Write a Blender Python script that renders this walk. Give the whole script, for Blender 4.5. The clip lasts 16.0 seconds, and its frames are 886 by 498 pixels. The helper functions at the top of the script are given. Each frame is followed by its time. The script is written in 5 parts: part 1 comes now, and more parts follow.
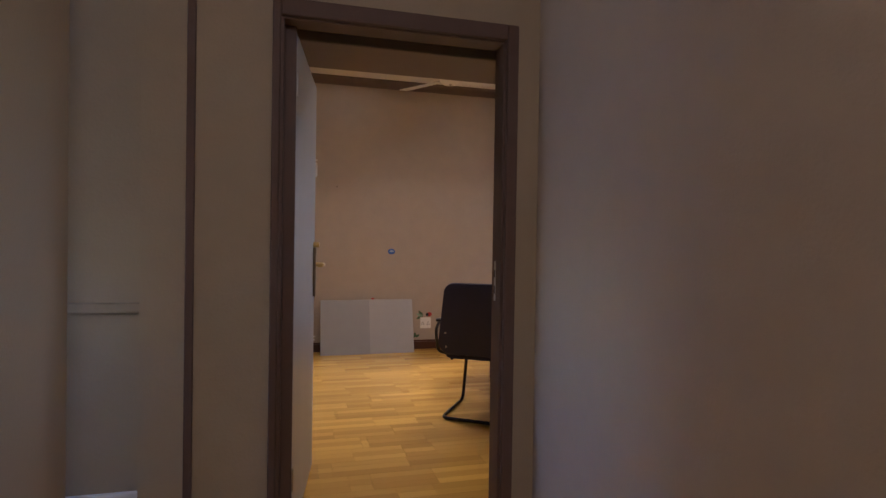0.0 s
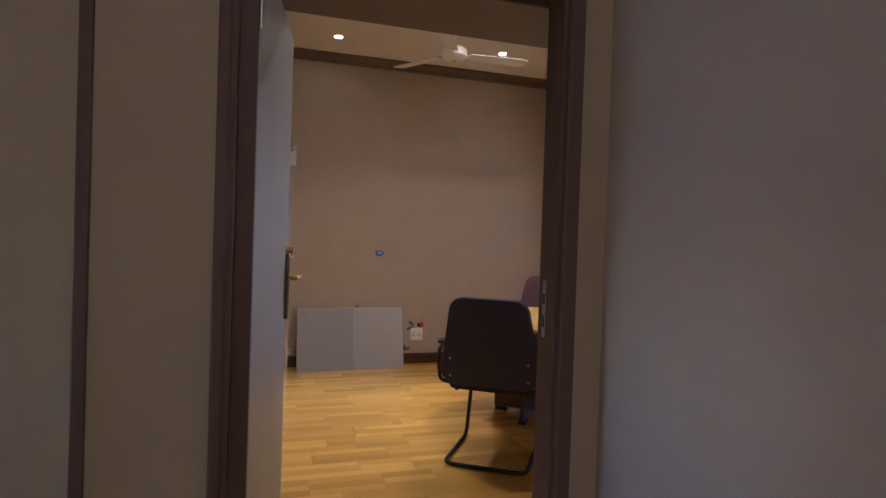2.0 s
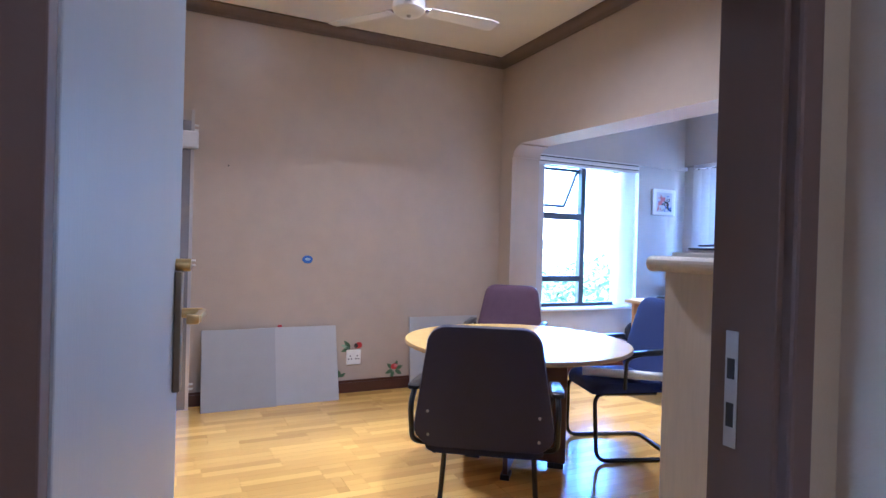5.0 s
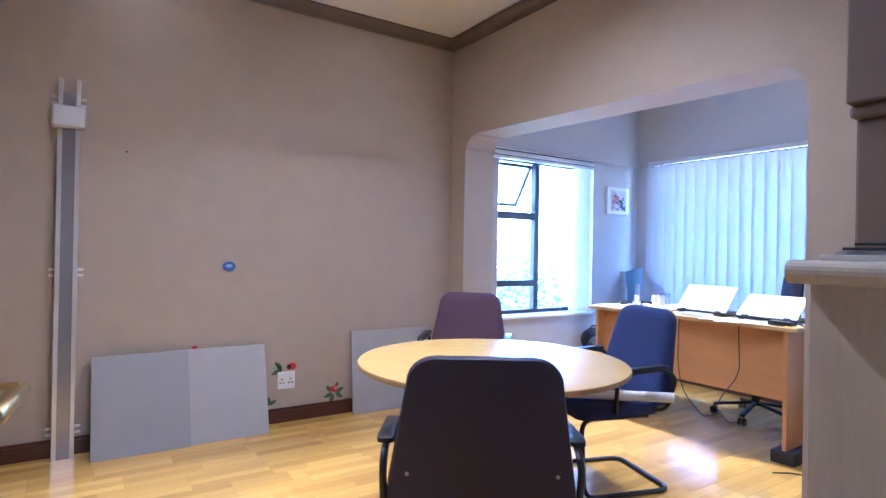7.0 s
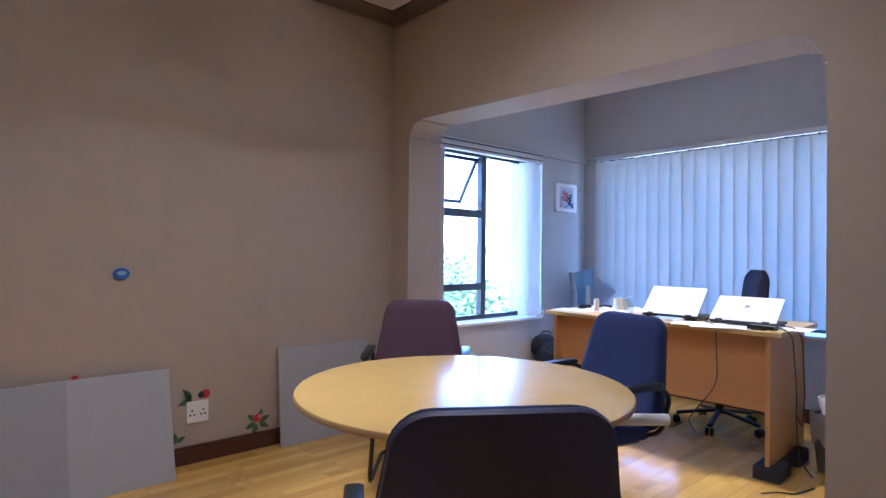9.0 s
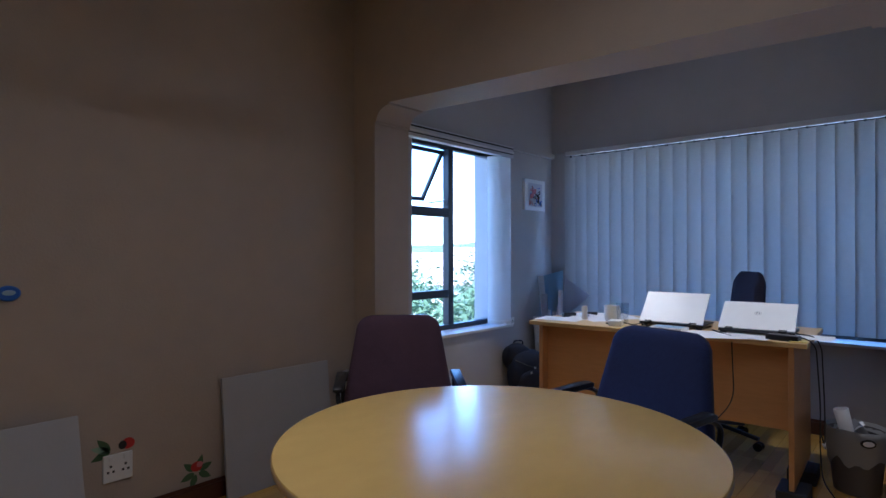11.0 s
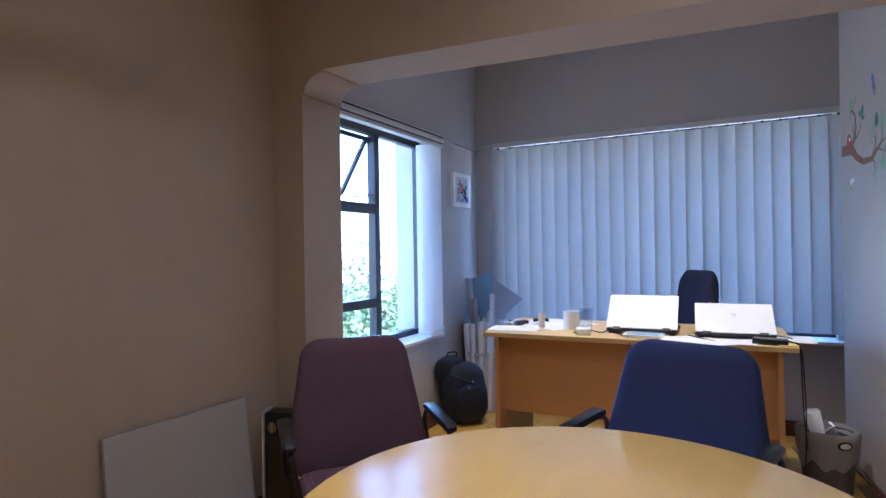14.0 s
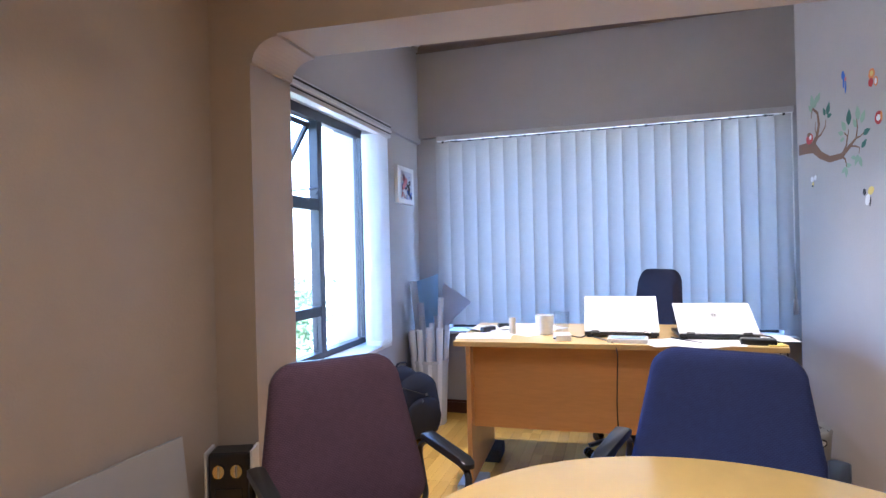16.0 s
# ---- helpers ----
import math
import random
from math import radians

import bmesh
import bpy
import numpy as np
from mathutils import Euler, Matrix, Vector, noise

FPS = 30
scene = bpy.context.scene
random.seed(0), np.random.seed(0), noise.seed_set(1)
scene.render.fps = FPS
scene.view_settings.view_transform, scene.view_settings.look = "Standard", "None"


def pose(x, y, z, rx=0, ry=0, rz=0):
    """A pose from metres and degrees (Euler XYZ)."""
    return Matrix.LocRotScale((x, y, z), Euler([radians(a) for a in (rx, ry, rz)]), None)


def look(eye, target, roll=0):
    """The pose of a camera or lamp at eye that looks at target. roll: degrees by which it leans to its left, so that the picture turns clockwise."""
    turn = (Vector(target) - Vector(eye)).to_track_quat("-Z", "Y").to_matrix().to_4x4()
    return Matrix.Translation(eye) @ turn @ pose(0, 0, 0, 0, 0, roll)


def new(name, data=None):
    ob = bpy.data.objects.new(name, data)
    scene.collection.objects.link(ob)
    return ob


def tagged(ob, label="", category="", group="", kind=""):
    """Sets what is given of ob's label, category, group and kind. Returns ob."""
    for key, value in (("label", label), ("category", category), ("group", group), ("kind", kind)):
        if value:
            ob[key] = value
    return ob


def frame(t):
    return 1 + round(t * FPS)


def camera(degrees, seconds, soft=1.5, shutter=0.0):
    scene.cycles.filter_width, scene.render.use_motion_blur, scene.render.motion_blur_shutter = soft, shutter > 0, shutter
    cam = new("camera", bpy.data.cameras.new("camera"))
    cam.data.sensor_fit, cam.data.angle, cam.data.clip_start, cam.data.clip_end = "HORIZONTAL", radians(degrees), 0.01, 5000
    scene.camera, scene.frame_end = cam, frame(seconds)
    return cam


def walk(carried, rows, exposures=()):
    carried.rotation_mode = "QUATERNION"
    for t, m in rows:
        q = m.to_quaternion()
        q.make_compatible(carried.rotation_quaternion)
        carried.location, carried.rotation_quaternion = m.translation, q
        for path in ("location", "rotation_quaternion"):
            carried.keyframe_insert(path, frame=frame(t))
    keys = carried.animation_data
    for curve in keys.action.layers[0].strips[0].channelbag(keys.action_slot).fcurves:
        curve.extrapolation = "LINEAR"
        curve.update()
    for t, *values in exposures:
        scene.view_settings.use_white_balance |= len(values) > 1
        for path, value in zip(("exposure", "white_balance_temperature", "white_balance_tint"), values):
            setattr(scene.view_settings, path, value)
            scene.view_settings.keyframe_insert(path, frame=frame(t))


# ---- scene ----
cam = camera(76.4, 16.0)
PATH = [
    (0, (0.191, 0.436, 1.224), (0.708, 2.368, 1.203), 0.9),
    (0.5, (0.205, 0.656, 1.297), (0.722, 2.588, 1.254), 2.2),
    (1, (0.199, 0.825, 1.301), (0.732, 2.752, 1.256), 2.0),
    (1.5, (0.218, 0.979, 1.27), (0.772, 2.901, 1.238), 2.0),
    (2, (0.245, 1.186, 1.258), (0.827, 3.099, 1.231), 1.9),
    (2.5, (0.24, 1.352, 1.237), (0.864, 3.252, 1.222), 1.9),
    (3, (0.263, 1.531, 1.245), (0.923, 3.419, 1.231), 1.8),
    (3.5, (0.253, 1.72, 1.278), (0.971, 3.586, 1.259), 1.8),
    (4, (0.263, 1.851, 1.262), (1.032, 3.697, 1.247), 1.7),
    (6.3, (0.357, 2.571, 1.265), (1.365, 4.299, 1.261), 1.3),
    (6.5, (0.37, 2.623, 1.256), (1.404, 4.335, 1.256), 1.2),
    (7, (0.4, 2.771, 1.257), (1.495, 4.445, 1.261), 1.1),
    (7.5, (0.446, 2.896, 1.268), (1.593, 4.535, 1.272), 1.0),
    (8, (0.499, 3.027, 1.255), (1.7, 4.626, 1.262), 0.9),
    (8.5, (0.554, 3.181, 1.264), (1.809, 4.738, 1.272), 0.7),
    (9, (0.584, 3.314, 1.25), (1.899, 4.821, 1.264), 0.6),
    (9.2, (0.623, 3.347, 1.256), (1.947, 4.846, 1.264), 0.5),
    (11.3, (0.751, 3.991, 1.291), (2.277, 5.284, 1.299), -0.2),
    (11.5, (0.775, 4.017, 1.294), (2.314, 5.295, 1.298), -0.3),
    (12, (0.824, 4.132, 1.293), (2.412, 5.347, 1.294), -0.5),
    (12.5, (0.858, 4.257, 1.298), (2.496, 5.404, 1.303), -0.6),
    (13, (0.892, 4.365, 1.302), (2.574, 5.448, 1.309), -0.8),
    (13.5, (0.918, 4.506, 1.306), (2.645, 5.515, 1.314), -0.8),
    (14, (0.926, 4.656, 1.307), (2.696, 5.587, 1.312), -0.9),
    (14.5, (0.944, 4.792, 1.299), (2.758, 5.634, 1.306), -1.0),
    (15, (1.013, 4.906, 1.289), (2.862, 5.669, 1.298), -1.1),
    (15.5, (1.068, 5.034, 1.311), (2.95, 5.713, 1.312), -1.2),
    (16, (1.108, 5.148, 1.313), (3.019, 5.741, 1.313), -1.4),
]
EXPOSURES = [
    (0, 4.05, 5750, 25), (2.0, 4.05, 5450, 23), (3.5, 4.5, 4700, 21), (6.3, 5.2, 4250, 20), (8.0, 4.75, 4300, 19), (9.2, 4.1, 4650, 19),
    (11.3, 2.7, 4650, 16), (12.5, 3.0, 4650, 16), (13.5, 3.5, 4850, 17), (14.5, 3.9, 5050, 18), (16, 4.4, 5200, 19),
]
walk(cam, [(t, look(eye, target, roll)) for t, eye, target, roll in PATH], EXPOSURES)

# ---- world, sun ----
world = bpy.data.worlds.new("sky")
scene.world = world
world.use_nodes = True
wn = world.node_tree.nodes
sky = wn.new("ShaderNodeTexSky")
sky.sky_type, sky.sun_disc = "NISHITA", False
sky.ozone_density, sky.dust_density, sky.air_density = 5.0, 0.3, 1.0
sky.sun_elevation, sky.sun_rotation = radians(48), radians(215)
wn["Background"].inputs["Strength"].default_value = 0.15
world.node_tree.links.new(sky.outputs["Color"], wn["Background"].inputs["Color"])
sun = new("sun", bpy.data.lights.new("sun", "SUN"))
sun.data.energy, sun.data.angle, sun.data.color = 4.0, radians(0.6), (1.0, 0.95, 0.88)
sun.matrix_world = look((0, 0, 0), (math.sin(radians(35)) * 0.67, math.cos(radians(35)) * 0.67, -0.74))
DOWNLIGHT_POWER = 11.0
FILL_POWER = 3.9
ALCOVE_POWER = 13.0
HALL_POWER = 0.5
DOWNLIGHT_COLOR = (1.0, 0.83, 0.62)


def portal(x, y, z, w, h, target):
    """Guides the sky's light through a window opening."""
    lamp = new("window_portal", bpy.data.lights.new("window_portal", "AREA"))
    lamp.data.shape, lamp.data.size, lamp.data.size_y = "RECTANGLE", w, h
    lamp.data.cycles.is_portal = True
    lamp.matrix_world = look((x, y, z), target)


portal(4.1, 6.99, 1.42, 1.3, 1.65, (4.1, 0, 1.42))
portal(5.66, 5.25, 1.42, 2.4, 1.6, (0, 5.25, 1.42))
# Portals for the two unseen openings added in passage and corridor.
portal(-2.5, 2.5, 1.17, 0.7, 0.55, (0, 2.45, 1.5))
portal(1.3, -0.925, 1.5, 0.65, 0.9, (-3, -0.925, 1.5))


# ---- materials ----
def material(name, color, rough=0.5, metal=0.0, vary=0.12, scale=6.0, bump=0.0, bump_scale=60.0, stretch=(1, 1, 1), coat=0.0, island=0.0, spec=0.5):
    """Painted, wooden or plastic surface: two scales of colour variation and fine relief, in metres of object space."""
    m = bpy.data.materials.new(name)
    m.use_nodes = True
    n, l = m.node_tree.nodes, m.node_tree.links
    b = n["Principled BSDF"]
    b.inputs["Roughness"].default_value, b.inputs["Metallic"].default_value = rough, metal
    b.inputs["Coat Weight"].default_value = coat
    b.inputs["Coat Roughness"].default_value = 0.1
    b.inputs["Specular IOR Level"].default_value = spec
    co = n.new("ShaderNodeTexCoord")
    mp = n.new("ShaderNodeMapping")
    mp.inputs["Scale"].default_value = stretch
    l.new(co.outputs["Object"], mp.inputs["Vector"])
    big = n.new("ShaderNodeTexNoise")
    big.inputs["Scale"].default_value, big.inputs["Detail"].default_value = scale * 0.25, 3
    fine = n.new("ShaderNodeTexNoise")
    fine.inputs["Scale"].default_value, fine.inputs["Detail"].default_value = scale * 3, 5
    for t in (big, fine):
        l.new(mp.outputs["Vector"], t.inputs["Vector"])
    mix = n.new("ShaderNodeMath")
    mix.operation = "ADD"
    l.new(big.outputs["Fac"], mix.inputs[0])
    l.new(fine.outputs["Fac"], mix.inputs[1])
    src = mix.outputs[0]
    if island:
        info = n.new("ShaderNodeObjectInfo")
        far = n.new("ShaderNodeVectorMath")
        far.operation = "MULTIPLY_ADD"
        far.inputs[1].default_value = (37, 53, 71)
        l.new(info.outputs["Random"], far.inputs[0])
        l.new(mp.outputs["Vector"], far.inputs[2])
        for t in (big, fine):
            l.new(far.outputs[0], t.inputs["Vector"])
        mul = n.new("ShaderNodeMath")
        mul.operation = "MULTIPLY_ADD"
        mul.inputs[1].default_value = island
        l.new(info.outputs["Random"], mul.inputs[0])
        l.new(src, mul.inputs[2])
        src = mul.outputs[0]
    ramp = n.new("ShaderNodeMapRange")
    ramp.inputs["From Min"].default_value, ramp.inputs["From Max"].default_value = 0.6, 1.4 + island
    ramp.inputs["To Min"].default_value, ramp.inputs["To Max"].default_value = 1 - vary, 1 + vary
    l.new(src, ramp.inputs["Value"])
    mult = n.new("ShaderNodeMix")
    mult.data_type, mult.blend_type = "RGBA", "MULTIPLY"
    mult.inputs["Factor"].default_value = 1.0
    mult.inputs["A"].default_value = (*color, 1)
    l.new(ramp.outputs["Result"], mult.inputs["B"])
    l.new(mult.outputs["Result"], b.inputs["Base Color"])
    rr = n.new("ShaderNodeMapRange")
    rr.inputs["To Min"].default_value, rr.inputs["To Max"].default_value = rough * 0.85, min(1, rough * 1.15)
    l.new(fine.outputs["Fac"], rr.inputs["Value"])
    l.new(rr.outputs["Result"], b.inputs["Roughness"])
    if bump:
        grain = n.new("ShaderNodeTexNoise")
        grain.inputs["Scale"].default_value, grain.inputs["Detail"].default_value = bump_scale, 4
        l.new(mp.outputs["Vector"], grain.inputs["Vector"])
        bp = n.new("ShaderNodeBump")
        bp.inputs["Strength"].default_value, bp.inputs["Distance"].default_value = bump, 0.004
        l.new(grain.outputs["Fac"], bp.inputs["Height"])
        l.new(bp.outputs["Normal"], b.inputs["Normal"])
    return m


def weave(name, color, dark, size):
    """Woven upholstery: small dashes of light yarn on a dark ground."""
    m = material(name, color, 0.95, vary=0.15, scale=20, bump=0.3, bump_scale=400, spec=0.2)
    n, l = m.node_tree.nodes, m.node_tree.links
    b = n["Principled BSDF"]
    base = b.inputs["Base Color"].links[0].from_socket
    co = n.new("ShaderNodeTexCoord")
    br = n.new("ShaderNodeTexBrick")
    br.inputs["Scale"].default_value = 1.0 / size
    br.inputs["Mortar Size"].default_value = 0.06
    br.inputs["Color1"].default_value = br.inputs["Color2"].default_value = (1, 1, 1, 1)
    br.inputs["Mortar"].default_value = (*dark, 1)
    mp = n.new("ShaderNodeMapping")
    mp.inputs["Rotation"].default_value = (radians(90), 0, 0)
    l.new(co.outputs["Object"], mp.inputs["Vector"])
    l.new(mp.outputs["Vector"], br.inputs["Vector"])
    mx = n.new("ShaderNodeMix")
    mx.data_type, mx.blend_type = "RGBA", "MULTIPLY"
    mx.inputs["Factor"].default_value = 1.0
    l.new(base, mx.inputs["A"])
    l.new(br.outputs["Color"], mx.inputs["B"])
    l.new(mx.outputs["Result"], b.inputs["Base Color"])
    return m


def glowing(name, color, strength):
    m = bpy.data.materials.new(name)
    m.use_nodes = True
    n = m.node_tree.nodes
    b = n["Principled BSDF"]
    b.inputs["Emission Color"].default_value, b.inputs["Emission Strength"].default_value = (*color, 1), strength
    return m


def clear_glass(name, rough=0.02, tint=(1, 1, 1)):
    m = bpy.data.materials.new(name)
    m.use_nodes = True
    n, l = m.node_tree.nodes, m.node_tree.links
    n.remove(n["Principled BSDF"])
    tr, gl, mx = n.new("ShaderNodeBsdfTransparent"), n.new("ShaderNodeBsdfGlossy"), n.new("ShaderNodeMixShader")
    tr.inputs["Color"].default_value = (*tint, 1)
    gl.inputs["Roughness"].default_value = rough
    mx.inputs[0].default_value = 0.05
    l.new(tr.outputs[0], mx.inputs[1])
    l.new(gl.outputs[0], mx.inputs[2])
    l.new(mx.outputs[0], n["Material Output"].inputs["Surface"])
    return m


def translucent(name, color, share):
    m = material(name, color, 0.8, vary=0.05, scale=8, bump=0.1, bump_scale=300)
    n, l = m.node_tree.nodes, m.node_tree.links
    b = n["Principled BSDF"]
    t, mx = n.new("ShaderNodeBsdfTranslucent"), n.new("ShaderNodeMixShader")
    t.inputs["Color"].default_value = (*color, 1)
    mx.inputs[0].default_value = share
    l.new(b.outputs[0], mx.inputs[1])
    l.new(t.outputs[0], mx.inputs[2])
    l.new(mx.outputs[0], n["Material Output"].inputs["Surface"])
    return m


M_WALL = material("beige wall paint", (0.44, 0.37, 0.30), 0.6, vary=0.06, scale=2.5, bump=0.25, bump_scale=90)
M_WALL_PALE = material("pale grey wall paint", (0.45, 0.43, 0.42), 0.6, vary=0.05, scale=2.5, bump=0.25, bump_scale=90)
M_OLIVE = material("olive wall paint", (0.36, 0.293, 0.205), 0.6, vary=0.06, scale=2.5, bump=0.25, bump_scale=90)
M_BROWN = material("dark brown trim paint", (0.075, 0.045, 0.036), 0.45, vary=0.15, scale=5, bump=0.1)
M_TAUPE = material("taupe cornice paint", (0.16, 0.12, 0.1), 0.55, vary=0.1, scale=4, bump=0.1)
M_CEIL = material("white ceiling paint", (0.78, 0.76, 0.74), 0.8, vary=0.03, scale=2, bump=0.15, bump_scale=120)
M_FRAME = material("brown door frame enamel", (0.105, 0.062, 0.046), 0.6, vary=0.12, scale=5, bump=0.1)
M_DOOR = material("grey door enamel", (0.41, 0.43, 0.47), 0.4, vary=0.06, scale=3, bump=0.12, bump_scale=40, stretch=(6, 6, 0.6))
M_PLANK = material("honey oak laminate", (0.66, 0.41, 0.09), 0.17, vary=0.16, scale=7, bump=0.05, bump_scale=50, stretch=(0.5, 6, 6), coat=0.4, island=1.0)


def strips(m, length, width):
    """Each plank shows three narrow oak strips of their own tones."""
    n, l = m.node_tree.nodes, m.node_tree.links
    b = n["Principled BSDF"]
    base = b.inputs["Base Color"].links[0].from_socket
    co, info, far = n.new("ShaderNodeTexCoord"), n.new("ShaderNodeObjectInfo"), n.new("ShaderNodeVectorMath")
    far.operation = "MULTIPLY_ADD"
    far.inputs[1].default_value = (13.0, 0, 0)
    l.new(info.outputs["Random"], far.inputs[0])
    l.new(co.outputs["Object"], far.inputs[2])
    br = n.new("ShaderNodeTexBrick")
    br.inputs["Scale"].default_value = 1.0
    br.inputs["Brick Width"].default_value, br.inputs["Row Height"].default_value = length, width
    br.inputs["Mortar Size"].default_value, br.inputs["Bias"].default_value = 0.0006, 0.1
    br.inputs["Color1"].default_value, br.inputs["Color2"].default_value = (0.78, 0.72, 0.66, 1), (1.15, 1.14, 1.1, 1)
    br.inputs["Mortar"].default_value = (0.6, 0.5, 0.42, 1)
    br.offset, br.offset_frequency = 0.37, 1
    l.new(far.outputs[0], br.inputs["Vector"])
    mx = n.new("ShaderNodeMix")
    mx.data_type, mx.blend_type = "RGBA", "MULTIPLY"
    mx.inputs["Factor"].default_value = 1.0
    l.new(base, mx.inputs["A"])
    l.new(br.outputs["Color"], mx.inputs["B"])
    l.new(mx.outputs["Result"], b.inputs["Base Color"])


strips(M_PLANK, 0.42, 0.064)
M_SUBFLOOR = material("dark floor joint", (0.12, 0.06, 0.03), 0.7)
M_SKIRT = material("reddish brown varnished wood", (0.075, 0.025, 0.018), 0.3, vary=0.25, scale=6, bump=0.1, stretch=(1, 1, 6), coat=0.3)
M_WHITE = material("white painted wood", (0.75, 0.74, 0.72), 0.45, vary=0.04)
M_PLASTIC = material("white plastic", (0.8, 0.8, 0.78), 0.35, vary=0.03)
M_BLACK = material("black plastic", (0.012, 0.012, 0.014), 0.35, vary=0.1)
M_BLACK_TUBE = material("black enamelled steel", (0.012, 0.012, 0.015), 0.25, vary=0.1, coat=0.3)
M_CHROME = material("chrome", (0.7, 0.7, 0.72), 0.15, 1.0, vary=0.05)
M_BRASS = material("worn brass", (0.55, 0.4, 0.16), 0.3, 1.0, vary=0.1, scale=5)
M_BRASS_DARK = material("tarnished brass", (0.2, 0.16, 0.11), 0.4, 0.8, vary=0.15, scale=6)
M_STEEL = material("satin steel", (0.5, 0.5, 0.5), 0.35, 1.0, vary=0.1)
M_ALU = material("frosted white aluminium", (0.66, 0.66, 0.68), 0.35, 0.3, vary=0.06, scale=4, stretch=(1, 1, 0.2))
M_RAIL = material("satin aluminium rail", (0.75, 0.74, 0.76), 0.22, 0.5, vary=0.05, scale=4, stretch=(1, 1, 0.2))
M_RAIL_DARK = material("grey anodised channel", (0.36, 0.36, 0.4), 0.22, 0.6, vary=0.1)
M_WINFRAME = material("dark bronze window frame", (0.03, 0.032, 0.036), 0.4, vary=0.1)
M_GLASS = clear_glass("window glass")
M_TUMBLER = clear_glass("drinking glass", 0.05, (0.93, 0.95, 0.96))
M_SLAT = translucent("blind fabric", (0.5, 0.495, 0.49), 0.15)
# Same blind fabric, whitened so its colour carries the window's backlight.
M_SLAT_LIT = translucent("blind fabric brightened as backlit", (0.88, 0.88, 0.88), 0.7)
M_TABLE = material("pale beech laminate", (0.62, 0.42, 0.12), 0.22, spec=1.0, vary=0.05, scale=3, stretch=(1, 1.6, 1))
M_TABLE_EDGE = material("beech edging", (0.42, 0.29, 0.13), 0.4, vary=0.1, scale=10)
M_PEDESTAL = material("dark brown laminate", (0.1, 0.05, 0.035), 0.4, vary=0.15, scale=6, stretch=(4, 4, 0.5))
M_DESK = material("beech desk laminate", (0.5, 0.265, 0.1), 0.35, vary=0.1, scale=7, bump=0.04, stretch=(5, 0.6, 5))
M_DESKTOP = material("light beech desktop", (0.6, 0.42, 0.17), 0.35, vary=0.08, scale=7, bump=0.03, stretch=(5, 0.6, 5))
M_CAB = material("white ash laminate", (0.6, 0.55, 0.48), 0.45, vary=0.09, scale=9, bump=0.05, stretch=(5, 5, 0.5))
M_BOARD = material("grey primed board", (0.42, 0.42, 0.43), 0.6, vary=0.05, scale=3, bump=0.1)
M_BOARD_B = material("mid grey board", (0.34, 0.345, 0.36), 0.6, vary=0.05, scale=3, bump=0.1)
M_NAVY = material("black navy vinyl shell", (0.026, 0.025, 0.068), 0.5, vary=0.1, bump=0.15, bump_scale=200)
M_BLUE = weave("blue woven fabric", (0.042, 0.058, 0.165), (0.75, 0.75, 0.8), 0.02)
M_PURPLE = weave("plum woven fabric", (0.125, 0.075, 0.105), (0.68, 0.66, 0.72), 0.02)
M_NAVY_FABRIC = weave("dark navy fabric", (0.035, 0.035, 0.06), (0.75, 0.75, 0.8), 0.02)
M_PAPER = material("white paper", (0.8, 0.8, 0.8), 0.7, vary=0.04)
M_PAPER_BLUE = translucent("pale blue plan sheet", (0.45, 0.62, 0.75), 0.3)
M_PAPER_GREY = translucent("grey plan sheet", (0.62, 0.62, 0.68), 0.3)
M_BINDARK = material("dark grey plastic", (0.11, 0.1, 0.1), 0.45, vary=0.12)
M_BINPALE = material("pale grey plastic", (0.55, 0.56, 0.57), 0.45, vary=0.06)
M_BAG = material("dark navy nylon", (0.012, 0.018, 0.042), 0.8, vary=0.3, scale=14, bump=0.5, bump_scale=30)
M_LINER = translucent("frosted bin liner", (0.42, 0.42, 0.41), 0.35)
M_RED = material("red print", (0.5, 0.03, 0.03), 0.5)
M_PINK = material("pink print", (0.6, 0.2, 0.22), 0.5)
M_GREEN = material("green print", (0.06, 0.13, 0.06), 0.5)
M_GREEN_PALE = material("pale green print", (0.28, 0.42, 0.3), 0.5)
M_TEAL = material("deep green print", (0.03, 0.16, 0.12), 0.5)
M_BARK = material("brown print", (0.2, 0.1, 0.05), 0.5)
M_BLUEPRINT = material("blue print", (0.04, 0.15, 0.6), 0.5)
M_ORANGE = material("orange print", (0.75, 0.25, 0.06), 0.5)
M_YELLOW = material("yellow print", (0.75, 0.6, 0.15), 0.5)
M_INK = material("black ink", (0.02, 0.02, 0.025), 0.6)
M_CARDBOARD = material("beige card", (0.6, 0.5, 0.36), 0.7)
M_BLOCK = material("charcoal block", (0.03, 0.03, 0.032), 0.8, bump=0.3)
M_BLOCK_GREY = material("blue grey block", (0.35, 0.42, 0.5), 0.7, bump=0.2)
M_LAMP = glowing("lit lamp", (1.0, 0.84, 0.62), 6.0)
M_HALL_LAMP = glowing("lit opal glass", (1.0, 0.88, 0.75), 3.0)
M_LEAF = translucent("leaves", (0.085, 0.135, 0.06), 0.3)
M_TRUNK = material("bark", (0.12, 0.09, 0.06), 0.9, bump=0.6, bump_scale=20)
# Ground colour raised to bounce sunlight up onto the alcove soffit.
M_GROUND = material("pale bounce ground", (0.19, 0.195, 0.16), 0.9, scale=1)
M_ROOF = material("terracotta roof", (0.42, 0.33, 0.28), 0.8)
M_RENDER = material("cream render", (0.6, 0.55, 0.45), 0.8)
M_HILL = material("distant woods", (0.08, 0.11, 0.06), 0.9, scale=0.05, vary=0.4)


